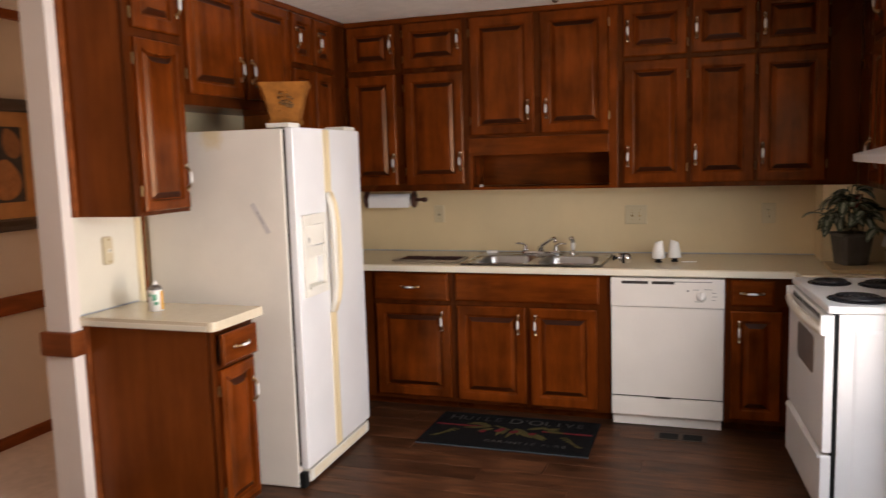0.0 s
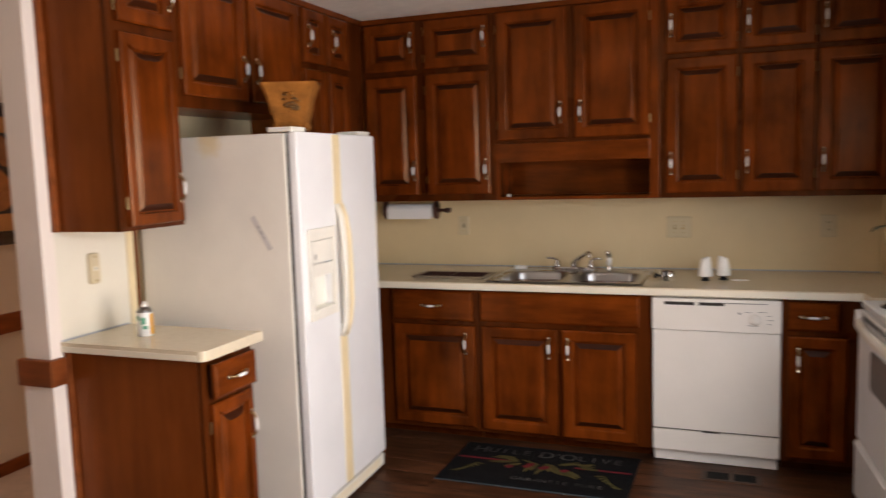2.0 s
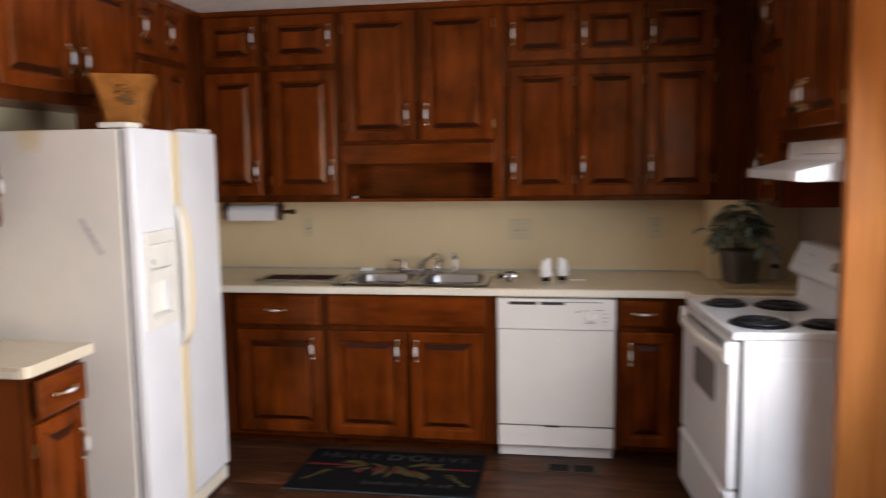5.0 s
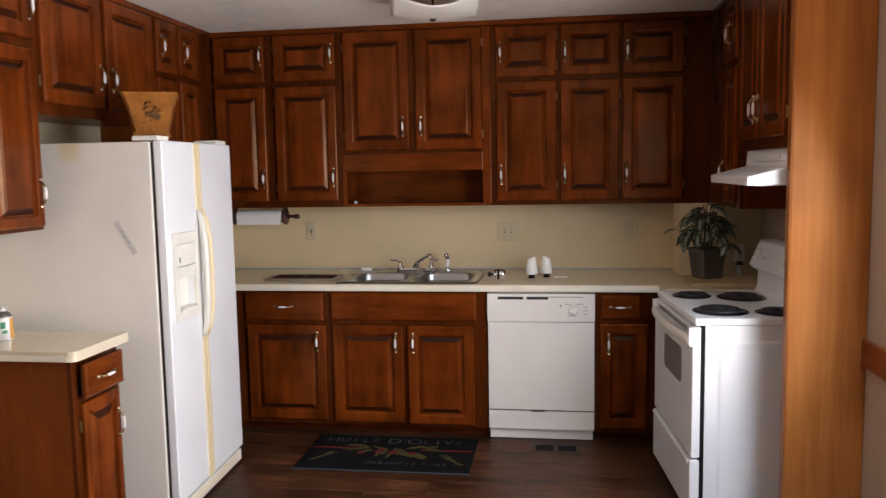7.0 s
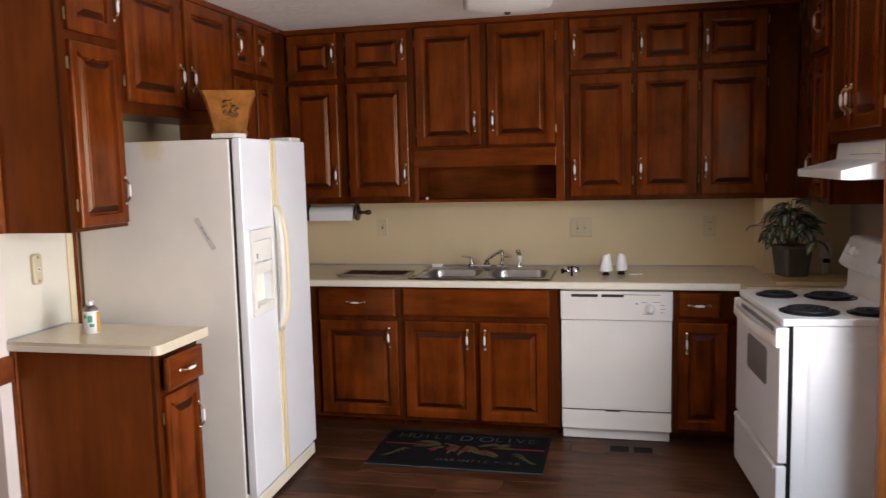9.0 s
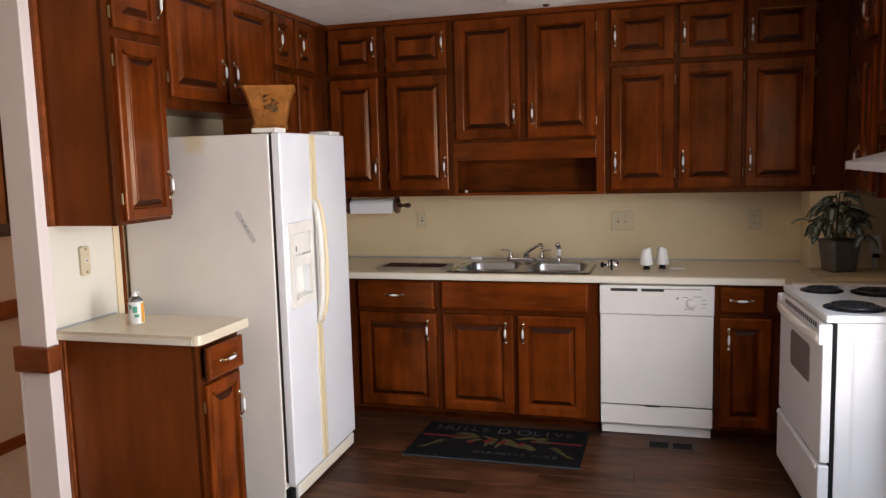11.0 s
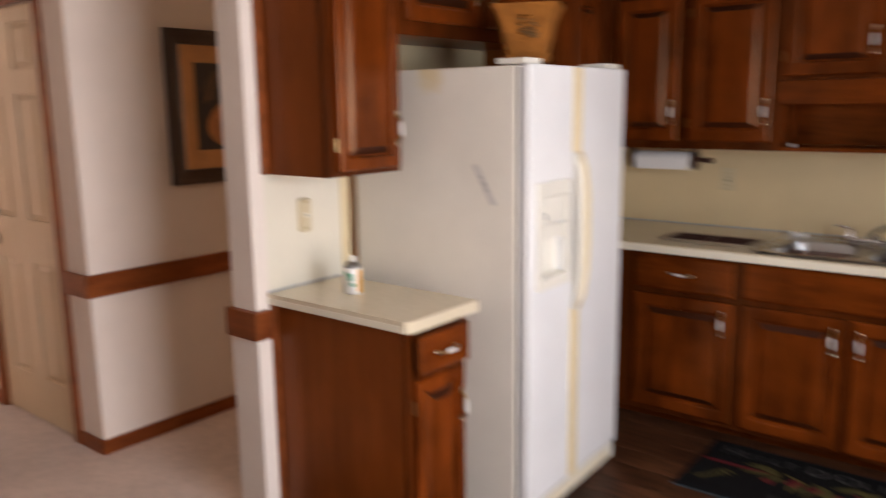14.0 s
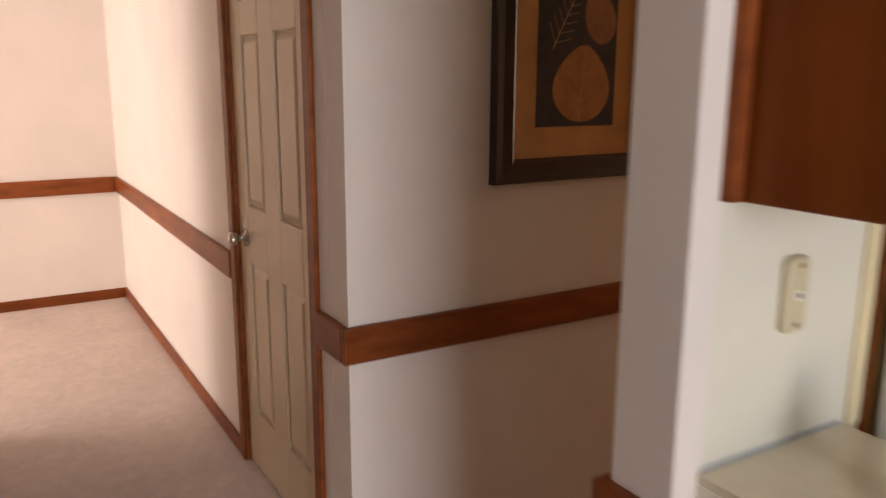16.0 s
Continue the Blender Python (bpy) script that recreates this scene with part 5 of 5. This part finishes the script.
for i in range(34):
    a = rng.uniform(0, 6.28)
    r = rng.uniform(0.004, 0.042)
    cx, cz = r * math.cos(a) * 1.1, 0.105 + r * math.sin(a) * 1.4
    bm = lathe(bmesh.new(), [(0.0, -0.0025), (rng.uniform(0.004, 0.009), -0.001), (0.0, 0.003)], 8, "y")
    petal = part("carved_petal", bm, POTTERY_DARK if i % 3 else TERRACOTTA, vase, "", True)
    petal.matrix_basis = pose(cx, -0.0915 - (cz - 0.105) * 0.33, cz, -18, 0, 0) @ Matrix.Diagonal((1.5, 1, 0.8, 1))

# cutting board and plant in the corner
board = tagged(mesh_object("cutting_board", box(-0.215, 0.215, -0.17, 0.17, 0.0, 0.018, 0.004), BOARD), "pale wooden board lying on the corner worktop", "cutting board")
board.matrix_world = pose(1.678, 5.045, TOPZ + 0.0006)


def potted_plant():
    pl = thing("potted_plant", pose(1.585, 5.115, TOPZ + 0.0188, 0, 0, 20), "leafy variegated houseplant in a dark pewter square pot", "plant")
    loops = []
    for h, z in ((0.062, 0.0), (0.064, 0.006), (0.080, 0.15), (0.086, 0.158), (0.087, 0.168), (0.081, 0.168), (0.076, 0.15), (0.056, 0.02)):
        loops.append([(h, h * 0.82, z), (h * 0.82, h, z), (-h * 0.82, h, z), (-h, h * 0.82, z), (-h, -h * 0.82, z), (-h * 0.82, -h, z), (h * 0.82, -h, z), (h, -h * 0.82, z)])
    part("pot", rings(bmesh.new(), loops), POT, pl)
    part("soil", box(-0.068, 0.068, -0.068, 0.068, 0.135, 0.145), SOIL, pl)
    rng = random.Random(11)

    def leaf_mesh(name, w, l, bend):
        """A folded, drooping leaf with a pale middle streak."""
        bm = bmesh.new()
        prev, n = None, 8
        for i in range(n + 1):
            t = i / n
            half = w * math.sin(math.pi * min(1, t * 0.95 + 0.03)) ** 0.7 * (1 - 0.22 * t)
            a = bend * t
            yy, zz = l * math.sin(a) / max(bend, 1e-3), -l * (1 - math.cos(a)) / max(bend, 1e-3)
            rowv = [bm.verts.new((k * half, yy, zz + 0.25 * abs(k) * half)) for k in (-1, -0.38, 0, 0.38, 1)]
            if prev:
                for k in range(4):
                    f = bm.faces.new((prev[k], prev[k + 1], rowv[k + 1], rowv[k]))
                    f.material_index = 1 if k in (1, 2) and 0.08 < t < 0.95 else 0
                    f.smooth = True
            prev = rowv
        me = bpy.data.meshes.new(name)
        bm.to_mesh(me), bm.free()
        me.materials.append(LEAF), me.materials.append(LEAF_PALE)
        return me

    greens = [leaf_mesh("leaf", 0.026, 0.115, 0.8), leaf_mesh("leaf", 0.030, 0.13, 1.1), leaf_mesh("leaf", 0.022, 0.09, 0.5), leaf_mesh("leaf", 0.025, 0.115, 1.5)]
    for s in range(24):
        a = 2 * math.pi * s / 24 * 5 + rng.uniform(-0.3, 0.3)
        out = 0.02 + 0.145 * (s % 6) / 5 + rng.uniform(-0.015, 0.015)
        top_z = 0.405 - out * 0.95 + rng.uniform(-0.06, 0.05)
        tip = Vector((out * math.cos(a), out * math.sin(a) * 0.7, top_z))
        foot = Vector((rng.uniform(-0.04, 0.04), rng.uniform(-0.04, 0.04), 0.13))
        mid_p = (foot + tip) / 2 + Vector((0, 0, 0.05))
        stem = part("stem", tube(bmesh.new(), arc(foot, mid_p, tip, 5), 0.0028, 5), STEM, pl)
        for k in range(4):
            t = rng.uniform(0.6, 1.0)
            pos = foot.lerp(tip, t) + Vector((0, 0, 0.02 * math.sin(math.pi * t)))
            yaw = math.degrees(a) - 90 + rng.uniform(-85, 85)
            lf = new("leaf", greens[rng.randrange(4)])
            lf.parent, lf.matrix_basis = stem, pose(pos.x, pos.y, pos.z, rng.uniform(-25, 40), rng.uniform(-20, 20), yaw)
    for i in range(3):
        b = new("red_bract", greens[2].copy())
        b.data.materials[0] = RED_LEAF
        b.parent, b.matrix_basis = pl, pose(-0.02 + i * 0.012, -0.05, 0.29 + i * 0.01, 50 + i * 25, 0, 150 + i * 40)


potted_plant()


# ---- mat, register, ceiling light, picture ----
def floor_mat():
    m = thing("floor_mat", pose(-0.18, 4.678, 0.0), "dark woven kitchen mat printed with olives, red stripes and lettering", "mat")
    w, d = 0.945, 0.53
    part("weave", box(-w / 2, w / 2, -d / 2, d / 2, 0.0005, 0.008, 0.003), RUG_BORDER, m)
    part("bound_edge", box(-w / 2 - 0.004, w / 2 + 0.004, -d / 2 - 0.006, -d / 2 - 0.0002, 0.0005, 0.0075, 0.002, 1), RUG_EDGE, m, "slate blue bound edge")
    part("field", box(-w / 2 + 0.02, w / 2 - 0.02, -d / 2 + 0.03, d / 2 - 0.02, 0.008, 0.0088), RUG, m)
    part("stripe", box(-w / 2 + 0.02, -0.16, 0.035, 0.055, 0.0089, 0.0094), RUG_RED, m, "dark red stripe")
    part("stripe", box(0.17, w / 2 - 0.02, 0.035, 0.055, 0.0089, 0.0094), RUG_RED, m, "dark red stripe")

    def words(text, x, y, size, initials=1.0):
        steps = [0.42 * size if ch in " '" else 0.7 * size * (initials if first else 1.0) for ch, first in zip(text, [True] + [c in " '" for c in text])]
        at_x = x - sum(steps) / 2
        for i, (ch, step) in enumerate(zip(text, steps)):
            if ch != " ":
                big = initials if i == 0 or text[i - 1] in " '" else 1.0
                cu = bpy.data.curves.new("letter", "FONT")
                cu.body, cu.size, cu.align_x, cu.align_y = ch, size * big, "CENTER", "CENTER"
                tmp = bpy.data.objects.new("letter", cu)
                scene.collection.objects.link(tmp)
                me = bpy.data.meshes.new_from_object(tmp.evaluated_get(bpy.context.evaluated_depsgraph_get()))
                bpy.data.objects.remove(tmp)
                me.materials.clear()
                me.materials.append(RUG_TEXT)
                ob = new("letter", me)
                ob.parent, ob.location = m, (at_x + step / 2, y, 0.0096)
            at_x += step

    def leaf_print(x, y, l, wd, turn, mat, lift):
        bm = bmesh.new()
        n = 12
        bm.faces.new([bm.verts.new((l * math.cos(2 * math.pi * k / n), wd * math.sin(2 * math.pi * k / n) * (1 - 0.35 * math.cos(2 * math.pi * k / n)), 0)) for k in range(n)])
        part("olive_leaf", bm, mat, m).matrix_basis = pose(x, y, 0.0096 + lift * 0.00002, 0, 0, turn)

    words("HUILE D'OLIVE", -0.005, 0.17, 0.088, 1.3)
    words("GARANTIE PURE", 0.12, -0.165, 0.052)
    rng = random.Random(3)
    for i in range(24):
        a = rng.uniform(150, 390)
        out = rng.uniform(0.05, 0.2)
        leaf_print(out * math.cos(radians(a)) * 1.25, 0.045 + out * math.sin(radians(a)) * 0.75, rng.uniform(0.04, 0.065), rng.uniform(0.010, 0.016), a + rng.uniform(-25, 25), RUG_OLIVE, i)
    for i in range(6):
        leaf_print(rng.uniform(-0.16, 0.14), rng.uniform(-0.03, 0.05), 0.024, 0.019, rng.uniform(0, 90), RUG_RED, 30 + i)
    for s in (-1, 1):
        for i in range(7):
            leaf_print(s * (0.31 + 0.016 * i), -0.03 - 0.02 * i, 0.026, 0.009, (20 + 25 * i) * s, RUG_OLIVE, 40 + i)


floor_mat()

reg = thing("floor_register", pose(0.735, 4.835, 0.0), "brown metal floor register with two banks of slots", "floor vent")
part("register_frame", box(-0.138, 0.138, -0.056, 0.056, 0.0, 0.004, 0.0015, 1), VENT, reg)
for bank in (-1, 1):
    for i in range(9):
        part("slot", box(bank * 0.062 - 0.05, bank * 0.062 + 0.05, -0.042 + i * 0.0098, -0.0352 + i * 0.0098, 0.0041, 0.0052), BLACK, reg)


def ceiling_light():
    c = thing("ceiling_light", pose(0.13, 4.55, CEIL_Z), "square bent frosted glass ceiling light, switched off", "ceiling light")
    part("base_plate", lathe(bmesh.new(), [(0.0, -0.0005), (0.075, -0.0005), (0.075, -0.02), (0.03, -0.028), (0.0, -0.03)], 24), BISQUE, c)
    bm = bmesh.new()
    n, half = 16, 0.215
    grid = [[None] * (n + 1) for _ in range(n + 1)]
    for i in range(n + 1):
        for j in range(n + 1):
            u, v = 2 * i / n - 1, 2 * j / n - 1
            z = -0.122 + 0.022 * (u * u + v * v) + 0.055 * (abs(u * v) ** 2.0)
            grid[i][j] = bm.verts.new((u * half, v * half, z))
    for i in range(n):
        for j in range(n):
            bm.faces.new((grid[i][j], grid[i + 1][j], grid[i + 1][j + 1], grid[i][j + 1]))
    ob = part("glass_shade", bm, FROSTED, c, "bent frosted glass square", True)
    sol = ob.modifiers.new("thickness", "SOLIDIFY")
    sol.thickness = 0.004
    part("stem", tube(bmesh.new(), [(0, 0, -0.028), (0, 0, -0.128)], 0.006, 8), BRONZE, c)
    part("finial", lathe(bmesh.new(), [(0.016, -0.1245), (0.017, -0.130), (0.010, -0.136), (0.0, -0.139)], 14), BRONZE, c, "dark metal finial", True)
    c.matrix_world = pose(0.13, 4.55, CEIL_Z, 0, 0, 12)


ceiling_light()


def picture():
    # own axes: width x (north), height z, standing out to -y
    p = thing("framed_picture", pose(HALL_X, 3.87, 1.585, 0, 0, 90), "dark framed botanical print of amber leaves on the hall wall", "picture")
    w, h = 0.305, 0.37
    bm = bmesh.new()
    rect_rings(bm, -w, w, -h, h, [(0.0, -0.001), (0.0, -0.026), (0.006, -0.031), (0.03, -0.027), (0.06, -0.033), (0.068, -0.03), (0.072, -0.016)], cap=False, cap_back=False)
    part("frame", bm, FRAME_DARK, p, "dark brown moulded frame")
    part("fillet", rect_rings(bmesh.new(), -w + 0.071, w - 0.071, -h + 0.064, h - 0.064, [(0.0, -0.014), (0.0, -0.0185), (0.006, -0.0185), (0.006, -0.014)], cap=False, cap_back=False), TRIM, p, "thin red inner fillet")
    part("mat_board", box(-w + 0.071, w - 0.071, -0.015, -0.012, -h + 0.064, h - 0.064), MAT_BOARD, p, "parchment-coloured mat")
    part("art", box(-0.152, 0.152, -0.017, -0.0152, -0.207, 0.215), ART_DARK, p, "dark brown print")

    def leaf(cx, cz, lw, lh, turn, mat, y, veins=True):
        bm = bmesh.new()
        pts = []
        n = 28
        for i in range(n):
            a = 2 * math.pi * i / n
            r = 1.0 + 0.12 * math.sin(a)
            x = lw * math.cos(a) * (1.0 - 0.28 * max(0, math.sin(a)) ** 2)
            z = lh * math.sin(a) * r if math.sin(a) > 0 else lh * 0.82 * math.sin(a)
            pts.append(bm.verts.new((x, 0, z)))
        bm.faces.new(pts)
        lf = part("leaf_shape", bm, mat, p)
        lf.matrix_basis = pose(cx, y, cz, 0, turn, 0)
        if veins:
            part("leaf_vein", box(-0.0015, 0.0015, -0.0004, 0, -lh * 0.8, lh * 1.05), ART_VEIN, lf).location = (0, -0.0004, 0)
            for k in range(5):
                for s in (-1, 1):
                    v = part("leaf_vein", box(0, lw * (0.85 - 0.08 * k), -0.0004, 0, -0.0008, 0.0008), ART_VEIN, lf)
                    v.matrix_basis = pose(0, -0.0004, -lh * 0.6 + k * lh * 0.3, 0, -40 if s > 0 else -140, 0)

    leaf(0.018, -0.098, 0.112, 0.118, 4, ART_LEAF, -0.0176)
    leaf(-0.06, 0.09, 0.075, 0.10, 28, ART_DARK, -0.0174)
    leaf(0.085, 0.11, 0.06, 0.09, -20, ART_LEAF, -0.0172, False)


picture()

# ---- plank floor ----
plank_floor = new("floor")
tagged(plank_floor, "dark brown wood-look vinyl plank floor", "floor", "", "structure")
PW, PL = 0.152, 1.22
LENGTHS = [PL * k / 8 for k in range(1, 9)]


def plank_mesh(l):
    a, c = l - 0.0012, PW - 0.0012
    bm = rings(bmesh.new(), [[(0, 0, -0.0085), (a, 0, -0.0085), (a, c, -0.0085), (0, c, -0.0085)], [(0, 0, -0.001), (a, 0, -0.001), (a, c, -0.001), (0, c, -0.001)], [(0.001, 0.001, 0), (a - 0.001, 0.001, 0), (a - 0.001, c - 0.001, 0), (0.001, c - 0.001, 0)]])
    me = bpy.data.meshes.new("plank")
    bm.to_mesh(me), bm.free()
    me.materials.append(PLANK)
    return me


PLANKS = [plank_mesh(l) for l in LENGTHS]
rng = random.Random(2)
y = SOUTH_Y
while y < SINK_Y - 0.01:
    x, k = LEFT_X - THICK, rng.randrange(8)
    while x < RIGHT_X - 0.01:
        fit_k = min(k, max(0, int((RIGHT_X + 0.1 - x) / PL * 8) - 1))
        ob = new("plank", PLANKS[fit_k])
        ob.parent, ob.location = plank_floor, (x, y, 0)
        x += LENGTHS[fit_k]
        k = 7
    y += PW
trim("carpet_threshold", LEFT_X - THICK - 0.02, LEFT_X - THICK + 0.03, OPEN_Y + 0.03, END_Y - 0.04, 0.0005, 0.008, "wooden threshold strip between planks and carpet", TRIM, 0.003)
